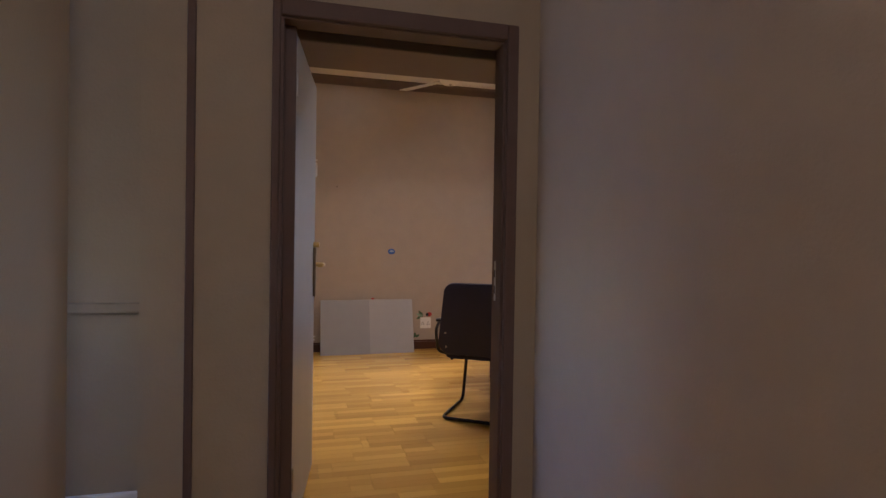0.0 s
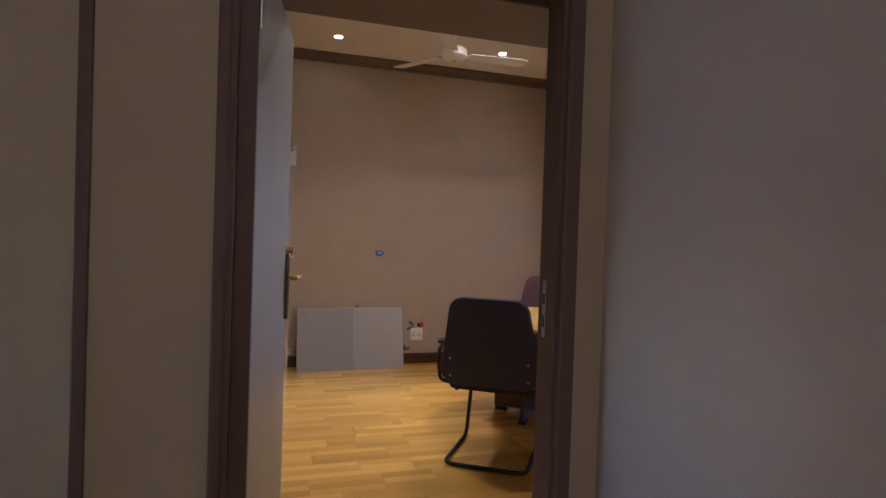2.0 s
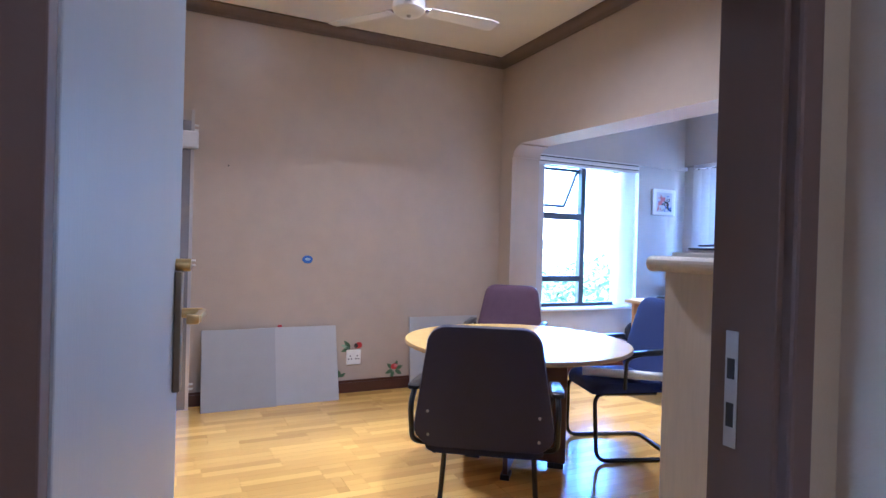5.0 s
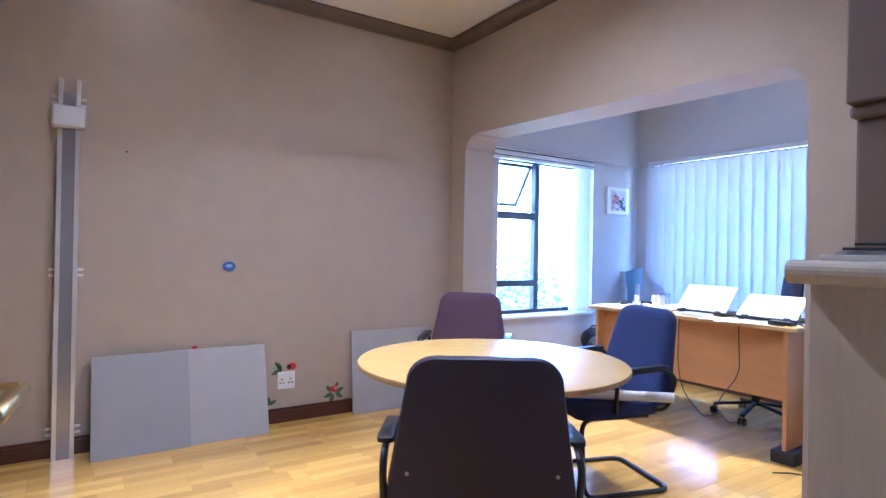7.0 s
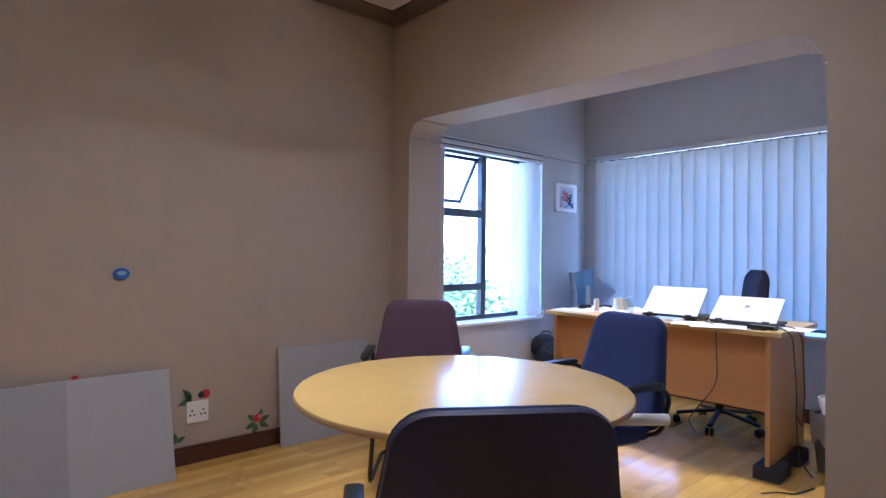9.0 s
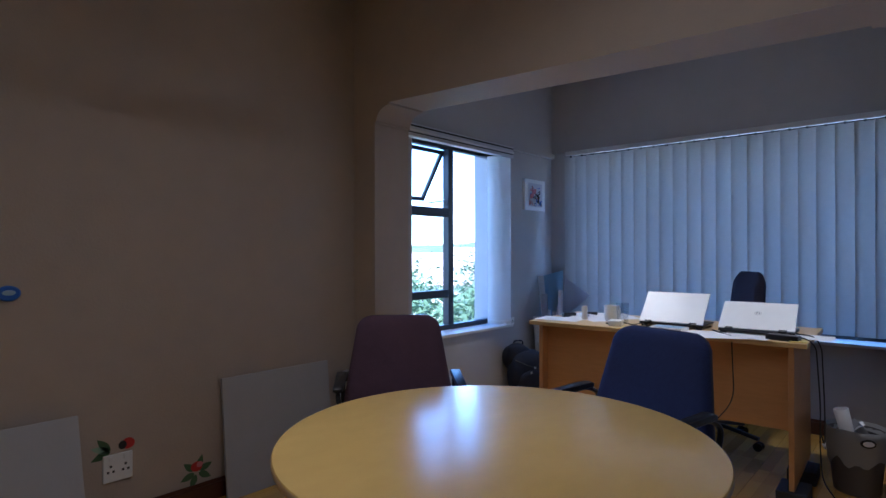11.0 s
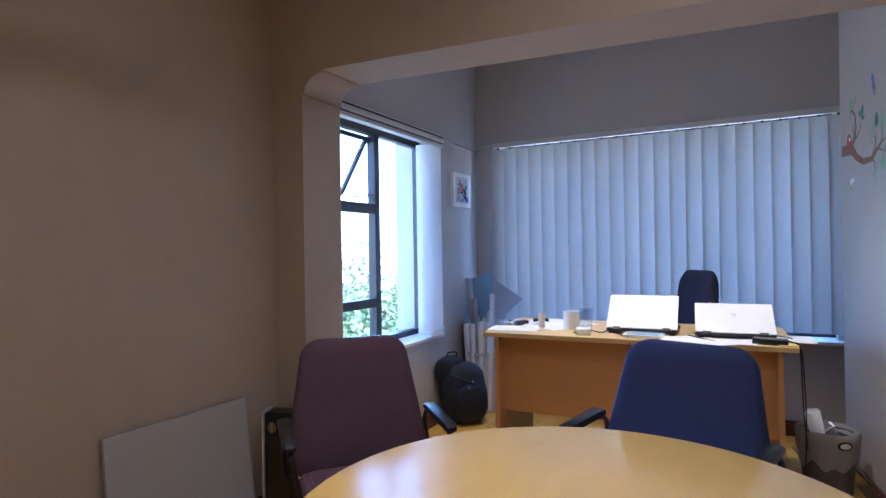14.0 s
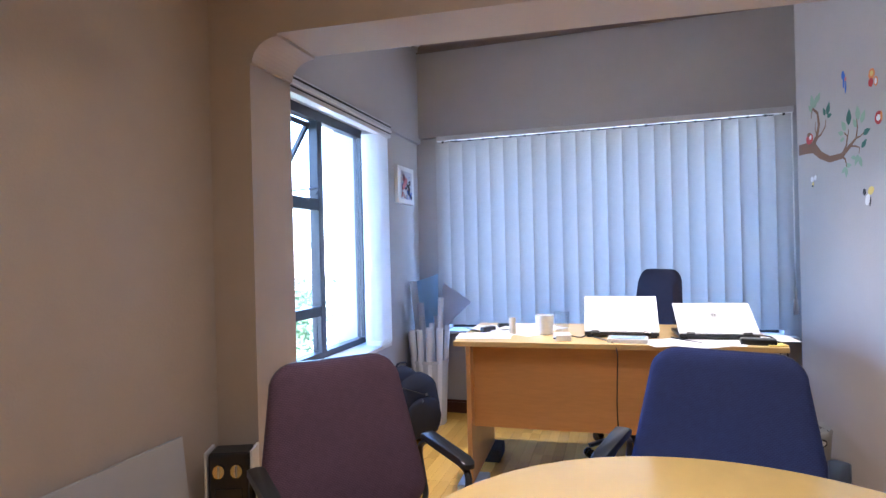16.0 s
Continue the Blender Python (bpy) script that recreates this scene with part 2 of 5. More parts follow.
# ---- shape helpers ----
def box(bm, x0, x1, y0, y1, z0, z1, bevel=0.0):
    made = bmesh.ops.create_cube(bm, size=1)["verts"]
    for v in made:
        v.co = ((x0 + x1) / 2 + v.co.x * (x1 - x0), (y0 + y1) / 2 + v.co.y * (y1 - y0), (z0 + z1) / 2 + v.co.z * (z1 - z0))
    if bevel:
        edges = list({e for v in made for e in v.link_edges})
        bmesh.ops.bevel(bm, geom=edges, offset=bevel, segments=2, profile=0.5, affect="EDGES")
    return bm


def boxed(*a, bevel=0.0):
    return box(bmesh.new(), *a, bevel=bevel)


def bend(points, r, n=5):
    """A polyline with its corners rounded off."""
    pts = [Vector(p) for p in points]
    out = [pts[0]]
    for a, b, c in zip(pts, pts[1:], pts[2:]):
        d = min(r, (a - b).length * 0.49, (c - b).length * 0.49)
        p, q = b + (a - b).normalized() * d, b + (c - b).normalized() * d
        out += [(p * (1 - u) ** 2 + b * 2 * u * (1 - u) + q * u**2) for u in [i / n for i in range(n + 1)]]
    return out + [pts[-1]]


def tube(bm, pts, r, seg=8, flat=1.0):
    """A rod along a polyline. flat: its thickness across against its width."""
    pts = [Vector(p) for p in pts]
    rings, side = [], None
    for i, p in enumerate(pts):
        d = (pts[min(i + 1, len(pts) - 1)] - pts[max(i - 1, 0)]).normalized()
        if side is None:
            side = d.cross(Vector((0, 0, 1)) if abs(d.z) < 0.9 else Vector((1, 0, 0))).normalized()
        side = (side - d * side.dot(d)).normalized()
        up = side.cross(d)
        rings.append([bm.verts.new(p + side * math.cos(a) * r + up * math.sin(a) * r * flat) for a in [2 * math.pi * k / seg for k in range(seg)]])
    for a, b in zip(rings, rings[1:]):
        for k in range(seg):
            bm.faces.new((a[k], a[(k + 1) % seg], b[(k + 1) % seg], b[k]))
    bm.faces.new(rings[0][::-1])
    bm.faces.new(rings[-1])
    return bm


def lathe(bm, profile, seg=24, x=0, y=0, close=True):
    """Turns a list of (radius, z) about an upright axis."""
    rings = [[bm.verts.new((x + r * math.cos(2 * math.pi * k / seg), y + r * math.sin(2 * math.pi * k / seg), z)) for k in range(seg)] for r, z in profile]
    for a, b in zip(rings, rings[1:]):
        for k in range(seg):
            bm.faces.new((a[k], a[(k + 1) % seg], b[(k + 1) % seg], b[k]))
    if close:
        bm.faces.new(rings[0][::-1])
        bm.faces.new(rings[-1])
    return bm


def rounded(w_low, w_top, z0, z1, r, n=6):
    """Outline of a rounded upright panel, (x, z), narrower at its top."""
    out = []
    for cx, cz, a0 in ((w_low / 2 - r, z0 + r, -90), (w_top / 2 - r, z1 - r, 0), (-w_top / 2 + r, z1 - r, 90), (-w_low / 2 + r, z0 + r, 180)):
        for i in range(n + 1):
            a = radians(a0 + 90 * i / n)
            out.append((cx + r * math.cos(a), cz + r * math.sin(a)))
    return out


def pillow(bm, outline, profile, place):
    """Lofts an outline through (scale, depth) steps; place(x, z, depth) gives the point."""
    cx, cz = sum(p[0] for p in outline) / len(outline), sum(p[1] for p in outline) / len(outline)
    rings = [[bm.verts.new(place(cx + (x - cx) * s, cz + (z - cz) * s, d)) for x, z in outline] for s, d in profile]
    n = len(outline)
    for a, b in zip(rings, rings[1:]):
        for k in range(n):
            bm.faces.new((a[k], a[(k + 1) % n], b[(k + 1) % n], b[k]))
    bm.faces.new(rings[0][::-1])
    bm.faces.new(rings[-1])
    return bm


def sheet(bm, outline, thick, place):
    """A flat piece of that outline and thickness."""
    return pillow(bm, outline, [(1, 0), (1, thick)], place)


def part(name, bm, mat, parent=None, label="", smooth=False, location=None):
    bmesh.ops.recalc_face_normals(bm, faces=bm.faces)
    me = bpy.data.meshes.new(name)
    bm.to_mesh(me)
    bm.free()
    for m in mat if isinstance(mat, (list, tuple)) else [mat]:
        me.materials.append(m)
    if smooth:
        me.polygons.foreach_set("use_smooth", [True] * len(me.polygons))
        me.set_sharp_from_angle(angle=radians(40))
    ob = new(name, me)
    if parent:
        ob.parent = parent
    if location:
        ob.location = location
    return tagged(ob, label)


def thing(name, label, category, m=None, group="", kind=""):
    ob = new(name)
    ob.matrix_world = m or Matrix()
    return tagged(ob, label, category, group, kind)


def solid(name, bm, mat, label, category, m=None, group="", kind="", smooth=False):
    ob = part(name, bm, mat, smooth=smooth)
    if m:
        ob.matrix_world = m
    return tagged(ob, label, category, group, kind)


def structure(name, bm, mat, label, category):
    return solid(name, bm, mat, label, category, kind="structure")


# ---- structure ----
CEIL = 3.04
structure("floor", boxed(-1.5, 5.9, 2.6, 7.1, -0.2, -0.012), M_SUBFLOOR, "dark joints under honey laminate planks", "floor")
structure("floor_corridor", boxed(-2.6, 1.4, -2.4, 2.6, -0.2, 0.0), M_PLANK, "honey laminate corridor floor", "floor")
structure("ceiling", boxed(-1.5, 3.36, 2.6, 7.1, CEIL, CEIL + 0.2), M_CEIL, "white painted plaster ceiling", "ceiling")
structure("ceiling_alcove", boxed(3.36, 5.9, 3.7, 7.1, 2.95, CEIL + 0.2), M_CEIL, "white painted alcove ceiling", "ceiling")
structure("ceiling_corridor", boxed(-2.6, 1.4, -2.4, 2.6, CEIL, CEIL + 0.2), M_CEIL, "white corridor ceiling", "ceiling")
structure("wall_far", boxed(-1.5, 3.36, 6.78, 7.1, 0, CEIL), M_WALL, "beige painted plaster wall", "wall")
structure("wall_left", boxed(-1.5, -1.3, 2.91, 6.78, 0, CEIL), M_WALL, "beige painted plaster wall", "wall")


def arch_wall():
    """The wall with the wide opening into the alcove, its upper corners rounded."""
    y0, y1, top0, top1, r, qy, qz = 3.97, 6.58, 2.14, 2.205, 0.13, 0.12, 0.094
    pts = [(2.745, 0), (y0, 0), (y0, top0 - r - 0.012), (y0 + 0.012, top0 - r - 0.012)]
    pts += [(y0 + 0.012 + r - r * math.cos(radians(a)), top0 - r + r * math.sin(radians(a)) - 0.01) for a in range(0, 91, 10)]
    pts += [(y0 + 0.012 + r, top0), (y1 - qy - 0.012, top1)]
    pts += [(y1 - 0.012 - qy + qy * math.sin(radians(a)), top1 - qz - 0.012 + qz * math.cos(radians(a))) for a in range(0, 91, 10)]
    pts += [(y1, top1 - qz - 0.014)]
    pts += [(y1, 0), (6.78, 0), (6.78, CEIL), (2.745, CEIL)]
    bm = bmesh.new()
    sheet(bm, pts, 0.30, lambda y, z, d: (3.095 + d, y, z))
    return bm


structure("wall_opening", arch_wall(), M_WALL, "beige wall with a wide round-cornered opening", "wall")

bm = bmesh.new()
for a in ((3.36, 3.55, 6.70, 7.1, 0, 2.21), (3.55, 4.77, 6.70, 7.1, 0, 0.66), (4.77, 5.45, 6.70, 7.1, 0, 2.21)):
    box(bm, *a)
box(bm, 3.36, 5.45, 6.665, 6.99, 2.168, 2.95)
box(bm, 3.36, 5.45, 6.99, 7.1, 2.21, 2.95)
structure("wall_window", bm, M_WALL_PALE, "pale grey alcove wall round a window", "wall")
for name, a in (("wall_blinds_lower", (5.45, 5.8, 3.8, 7.1, 0, 0.66)), ("wall_blinds_upper", (5.405, 5.8, 3.8, 7.1, 2.21, 2.95)), ("wall_blinds_side", (5.45, 5.8, 3.8, 4.08, 0.66, 2.21)), ("wall_blinds_corner", (5.45, 5.8, 6.46, 7.1, 0.66, 2.21))):
    structure(name, boxed(*a), M_WALL_PALE, "pale grey alcove wall round the blinds", "wall")


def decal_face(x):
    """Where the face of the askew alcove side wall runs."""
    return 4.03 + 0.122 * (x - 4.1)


DECAL_END = 4.888
bm = bmesh.new()
sheet(bm, [(3.37, 3.80), (DECAL_END, 3.80), (DECAL_END, decal_face(DECAL_END)), (3.37, decal_face(3.37))], 2.95, lambda x, y, d: (x, y, d))
structure("wall_decal", bm, M_WALL_PALE, "pale grey alcove wall with printed stickers", "wall")
structure("wall_recess", boxed(DECAL_END, 5.45, 3.80, 3.96, 0, 2.95), M_WALL_PALE, "pale grey recess wall beside the blinds", "wall")
bm = bmesh.new()
box(bm, -1.3, -0.336, 2.86, 2.91, 0, CEIL)
box(bm, -0.336, 0.13, 2.66, 2.745, 0, CEIL)
box(bm, -0.336, -0.28, 2.745, 2.91, 0, CEIL)
box(bm, 1.058, 3.36, 2.66, 2.745, 0, CEIL)
box(bm, 0.13, 1.058, 2.66, 2.745, 2.086, CEIL)
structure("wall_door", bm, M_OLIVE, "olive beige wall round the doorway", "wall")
structure("beam", boxed(-1.3, 3.095, 3.1, 3.5, 2.14, CEIL, bevel=0.008), M_TAUPE, "dark taupe painted ceiling beam", "beam")
pilaster = thing("pilaster", "dark taupe pilaster with a stepped capital", "pillar", kind="structure")
part("shaft", boxed(2.30, 3.095, 3.2, 3.49, 0, 1.66, bevel=0.01), M_TAUPE, pilaster)
part("necking", boxed(2.275, 3.095, 3.18, 3.5, 1.66, 1.70, bevel=0.012), M_TAUPE, pilaster)
part("capital", boxed(2.255, 3.095, 3.17, 3.5, 1.70, 2.10, bevel=0.006), M_TAUPE, pilaster)
part("abacus", boxed(2.235, 3.095, 3.15, 3.5, 2.10, 2.14, bevel=0.01), M_TAUPE, pilaster)
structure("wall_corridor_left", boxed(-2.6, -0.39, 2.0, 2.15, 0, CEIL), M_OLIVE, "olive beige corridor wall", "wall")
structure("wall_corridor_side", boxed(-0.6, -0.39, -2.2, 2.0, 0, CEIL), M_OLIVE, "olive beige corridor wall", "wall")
bm = bmesh.new()
# Unseen opening added so sky light falls on the corridor's left wall.
for a in ((-2.2, -1.25, 0, CEIL), (-0.6, 2.66, 0, CEIL), (-1.25, -0.6, 0, 1.05), (-1.25, -0.6, 1.95, CEIL)):
    box(bm, 1.2, 1.4, *a)
structure("wall_corridor_right", bm, M_WALL, "beige corridor wall, unseen opening added for sky light", "wall")
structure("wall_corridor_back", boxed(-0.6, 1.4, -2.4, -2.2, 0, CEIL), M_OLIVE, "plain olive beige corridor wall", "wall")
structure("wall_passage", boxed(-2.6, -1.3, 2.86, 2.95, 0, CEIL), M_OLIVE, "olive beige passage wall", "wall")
bm = bmesh.new()
# Opening added out of view; its sky light reaches the right wall.
for a in ((-2.6, -2.4, 2.15, 2.86, 0, 0.9), (-2.6, -2.4, 2.15, 2.86, 1.45, CEIL)):
    box(bm, *a)
structure("wall_passage_end", bm, M_OLIVE, "plain passage wall, unseen opening added for sky light", "wall")


def cornice(x0, y0, x1, y1, nx, ny, z, mat, name, drop=0.085, out=0.075):
    """A coved strip along the top of a wall; (nx, ny) points into the room."""
    steps = [(0, -drop), (0.012, -drop), (0.016, -drop + 0.012)]
    steps += [(0.016 + (out - 0.016) * (1 - math.cos(radians(a))), -drop + 0.012 + (drop - 0.024) * math.sin(radians(a))) for a in range(0, 91, 18)]
    steps += [(out, 0), (0, 0)]
    bm = bmesh.new()
    ends = [[bm.verts.new((x + nx * d, y + ny * d, z + h)) for d, h in steps] for x, y in ((x0, y0), (x1, y1))]
    k = len(steps)
    for i in range(k):
        bm.faces.new((ends[0][i], ends[0][(i + 1) % k], ends[1][(i + 1) % k], ends[1][i]))
    bm.faces.new(ends[0])
    bm.faces.new(ends[1][::-1])
    return structure(name, bm, mat, "dark taupe coved cornice", "cornice")


cornice(-1.3, 6.78, 3.095, 6.78, 0, -1, CEIL, M_TAUPE, "cornice_far")
cornice(3.095, 3.5, 3.095, 6.78, -1, 0, CEIL, M_TAUPE, "cornice_side")
cornice(-1.3, 3.5, -1.3, 6.78, 1, 0, CEIL, M_TAUPE, "cornice_left")
cornice(5.405, 3.96, 5.405, 6.665, -1, 0, 2.95, M_TAUPE, "cornice_alcove", 0.06, 0.06)
cornice(3.36, 6.665, 5.405, 6.665, 0, -1, 2.95, M_WALL_PALE, "cornice_window", 0.05, 0.05)


def skirting(name, x0, x1, y0, y1):
    bm = boxed(x0, x1, y0, y1, 0, 0.085, bevel=0.003)
    dx, dy = (0.006, 0) if x1 - x0 < y1 - y0 else (0, 0.006)
    box(bm, x0 + dx, x1 - dx, y0 + dy, y1 - dy, 0.085, 0.105, bevel=0.004)
    return structure(name, bm, M_SKIRT, "reddish brown varnished skirting board", "skirting")


skirting("baseboard_far", -1.3, 3.095, 6.762, 6.78)
skirting("baseboard_left", -1.3, -1.282, 2.91, 6.762)
skirting("baseboard_pier", 3.077, 3.095, 6.58, 6.762)
skirting("baseboard_jamb", 3.077, 3.095, 3.5, 3.97)
skirting("baseboard_window", 3.36, 5.45, 6.682, 6.70)
skirting("baseboard_blinds", 5.432, 5.45, 4.028, 6.682)
bm = bmesh.new()
for z0, z1, t in ((0, 0.085, 0.018), (0.085, 0.105, 0.012)):
    sheet(bm, [(3.40, decal_face(3.40) + 0.001), (DECAL_END, decal_face(DECAL_END) + 0.001), (DECAL_END, decal_face(DECAL_END) + t), (3.40, decal_face(3.40) + t)], z1 - z0, lambda x, y, d: (x, y, z0 + d))
structure("baseboard_decal", bm, M_SKIRT, "reddish brown varnished skirting board", "skirting")

# corridor trim
structure("trim_corner", boxed(-0.185, -0.155, 2.645, 2.66, 0, CEIL, bevel=0.004), M_FRAME, "dark brown upright corner trim", "trim")
structure("dado_rail", boxed(-2.4, -0.337, 2.83, 2.86, 0.935, 0.975, bevel=0.008), M_OLIVE, "olive painted dado rail", "trim")
structure("baseboard_passage", boxed(-2.4, -0.337, 2.835, 2.86, 0, 0.24, bevel=0.006), M_WHITE, "white painted tall skirting", "skirting")

# doorway
frame_ob = thing("door_1", "grey enamelled door standing open in a brown frame", "door", kind="structure")
part("jamb", boxed(0.13, 0.153, 2.65, 2.752, 0, 2.062, bevel=0.002), M_FRAME, frame_ob)
part("jamb", boxed(1.034, 1.058, 2.65, 2.752, 0, 2.062, bevel=0.002), M_FRAME, frame_ob)
part("head", boxed(0.13, 1.058, 2.65, 2.752, 2.062, 2.086, bevel=0.002), M_FRAME, frame_ob)
part("rebate", boxed(0.153, 0.198, 2.715, 2.757, 0, 2.06, bevel=0.002), M_FRAME, frame_ob)
part("architrave", boxed(0.110, 0.140, 2.632, 2.66, 0, 2.135, bevel=0.006), M_FRAME, frame_ob)
part("architrave", boxed(1.046, 1.095, 2.632, 2.66, 0, 2.135, bevel=0.006), M_FRAME, frame_ob)
part("architrave", boxed(0.140, 1.046, 2.632, 2.66, 2.07, 2.135, bevel=0.006), M_FRAME, frame_ob)
plate = part("strike_plate", boxed(1.0325, 1.036, 2.705, 2.725, 0.98, 1.15, bevel=0.001), M_STEEL, frame_ob, "steel strike plate")
# Black boxes stand in for the shade inside the plate's holes.
part("latch_hole_shade", boxed(1.0318, 1.034, 2.709, 2.721, 1.08, 1.11), M_INK, plate)
part("bolt_hole_shade", boxed(1.0318, 1.034, 2.709, 2.721, 1.01, 1.045), M_INK, plate)

leaf = thing("door_leaf", "grey enamelled door leaf, open, with brass lever", "door", pose(0.2, 2.762, 0, 0, 0, 90 - 7.6))
part("panel", boxed(0, 0.815, 0, 0.04, 0.008, 2.052, bevel=0.003), M_DOOR, leaf)
for z in (0.22, 1.80):
    h = part("hinge", boxed(-0.004, 0.0, 0.006, 0.03, z, z + 0.09, bevel=0.001), M_STEEL, leaf, "steel butt hinge")
    bm = bmesh.new()
    lathe(bm, [(0.005, z), (0.005, z + 0.09)], 10, -0.006, -0.003)
    part("knuckle", bm, M_STEEL, h, smooth=True)
for y, sgn in ((0.0, -1), (0.04, 1)):
    a, b = (y - 0.014, y) if sgn < 0 else (y, y + 0.014)
    hp = part("handle_plate", boxed(0.738, 0.778, a, b, 0.93, 1.19, bevel=0.002), M_BRASS_DARK, leaf, "long tarnished handle plate")
    bm = bmesh.new()
    tube(bm, [(0.758, y, 1.10), (0.758, y + sgn * 0.055, 1.10)], 0.011, 12)
    box(bm, 0.655, 0.768, min(y + sgn * 0.047, y + sgn * 0.063), max(y + sgn * 0.047, y + sgn * 0.063), 1.092, 1.108, bevel=0.004)
    box(bm, 0.645, 0.66, min(y + sgn * 0.035, y + sgn * 0.06), max(y + sgn * 0.035, y + sgn * 0.06), 1.09, 1.11, bevel=0.003)
    part("lever", bm, M_BRASS, hp, "worn brass lever", smooth=True)
    bm = bmesh.new()
    tube(bm, [(0.758, y, 1.205), (0.758, y + sgn * 0.03, 1.205)], 0.014, 14)
    part("thumb_turn", bm, M_BRASS, leaf, "brass thumb turn above the plate", smooth=True)


def window(name, x0, x1, z0, z1, y, label):
    """Dark framed window: a narrow column with an open top-hung light, and one wide fixed pane."""
    w = thing(name, label, "window", kind="structure")
    f, m = 0.045, 4.17
    part("window_frame", boxed(x0, x0 + f, y - 0.03, y + 0.03, z0, z1, bevel=0.003), M_WINFRAME, w)
    part("window_frame", boxed(x1 - 0.024, x1, y - 0.03, y + 0.03, z0, z1, bevel=0.003), M_WINFRAME, w)
    part("window_frame", boxed(x0 + f, x1 - 0.024, y - 0.03, y + 0.03, z1 - 0.07, z1, bevel=0.003), M_WINFRAME, w)
    part("window_frame", boxed(x0 + f, x1 - 0.024, y - 0.03, y + 0.03, z0, z0 + f, bevel=0.003), M_WINFRAME, w)
    part("mullion", boxed(m - 0.03, m + 0.03, y - 0.032, y + 0.032, z0 + f, z1 - 0.07, bevel=0.003), M_WINFRAME, w)
    part("transom", boxed(x0 + f, m - 0.03, y - 0.03, y + 0.03, 1.565, 1.635, bevel=0.003), M_WINFRAME, w)
    part("transom", boxed(x0 + f, m - 0.03, y - 0.03, y + 0.03, 0.925, 0.985, bevel=0.003), M_WINFRAME, w)
    for a in ((x0 + f, m - 0.03, 0.985, 1.565), (x0 + f, m - 0.03, z0 + f, 0.925), (m + 0.03, x1 - 0.024, z0 + f, z1 - 0.07)):
        p = part("pane", boxed(a[0], a[1], y - 0.003, y + 0.003, a[2], a[3]), M_GLASS, w, "clear glass pane")
        p.visible_shadow = False
    sash = part("open_sash", bmesh.new(), M_WINFRAME, w, "top-hung light pushed open")
    sash.location = (0, y + 0.02, z1 - 0.08)
    sash.rotation_euler = (radians(31), 0, 0)
    h = z1 - 0.09 - 1.64
    for a in ((x0 + f, x0 + f + 0.03, -h, 0), (m - 0.06, m - 0.03, -h, 0), (x0 + f + 0.03, m - 0.06, -0.03, 0), (x0 + f + 0.03, m - 0.06, -h, -h + 0.03)):
        part("sash_bar", boxed(a[0], a[1], -0.012, 0.012, a[2], a[3], bevel=0.002), M_WINFRAME, sash)
    p = part("pane", boxed(x0 + f + 0.03, m - 0.06, -0.003, 0.003, -h + 0.03, -0.03), M_GLASS, sash)
    p.visible_shadow = False
    bm = bmesh.new()
    tube(bm, bend([(m - 0.045, y - 0.02, 1.66), (m - 0.045, y - 0.05, 1.70), (m - 0.05, y + 0.18, 1.69)], 0.02), 0.006)
    part("stay", bm, M_WINFRAME, w, smooth=True)
    return w


window("window_1", 3.55, 4.77, 0.66, 2.18, 6.90, "dark framed window with one open top light")
structure("window_sill", boxed(3.55, 4.77, 6.675, 6.868, 0.645, 0.668, bevel=0.004), M_WHITE, "white painted window sill", "sill")
w2 = thing("window_2", "dark framed window behind closed blinds", "window", kind="structure")
for y in (4.08, 4.86, 5.64, 6.415):
    part("window_frame", boxed(5.58, 5.64, y, y + 0.045, 0.66, 2.21, bevel=0.003), M_WINFRAME, w2)
for z in (0.66, 2.165):
    part("window_frame", boxed(5.582, 5.638, 4.125, 6.415, z, z + 0.045, bevel=0.003), M_WINFRAME, w2)
for y in (4.125, 4.905, 5.685):
    part("pane", boxed(5.607, 5.613, y, y + 0.73, 0.705, 2.165), M_GLASS, w2).visible_shadow = False
structure("window_sill_blinds", boxed(5.35, 5.58, 4.012, 6.46, 0.645, 0.668, bevel=0.004), M_WHITE, "white painted window sill", "sill")


# ---- vertical blinds ----
def slat_mesh(h, w=0.118):
    bm = bmesh.new()
    n = 6
    rows = []
    for z in (0, -h):
        rows.append([bm.verts.new((0.008 * (1 - (2 * i / n - 1) ** 2), (i / n - 0.5) * w, z)) for i in range(n + 1)])
    for i in range(n):
        bm.faces.new((rows[0][i], rows[0][i + 1], rows[1][i + 1], rows[1][i]))
    return bm


blind = thing("vertical_blind", "closed grey fabric vertical blind on a window", "blind", pose(5.375, 0, 0))
part("headrail", boxed(-0.02, 0.02, 4.015, 6.50, 2.165, 2.205, bevel=0.004), M_ALU, blind, "white headrail")
first = None
rng = random.Random(4)
for i in range(23):
    if first is None:
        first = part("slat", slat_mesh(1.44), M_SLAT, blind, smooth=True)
        ob = first
    else:
        ob = new("slat", first.data)
        ob.parent = blind
    ob.location = (rng.uniform(-0.002, 0.002), 4.07 + i * 0.1083, 2.155)
    ob.rotation_euler = (0, 0, radians(10 + rng.uniform(-0.7, 0.7)))
for i in range(23):
    part("carrier", boxed(-0.005, 0.005, 4.063 + i * 0.1083, 4.077 + i * 0.1083, 2.15, 2.167), M_BLACK, blind)
bm = bmesh.new()
tube(bm, [(0, 4.024, 2.16), (0.0, 4.024, 0.9)], 0.004, 6)
tube(bm, [(-0.03, 4.03, 2.16), (-0.03, 4.03, 0.9)], 0.003, 6)
part("cord", bm, M_PLASTIC, blind)
part("cord_weight", boxed(-0.02, 0.008, 4.015, 4.038, 0.82, 0.92, bevel=0.004), M_PLASTIC, blind)
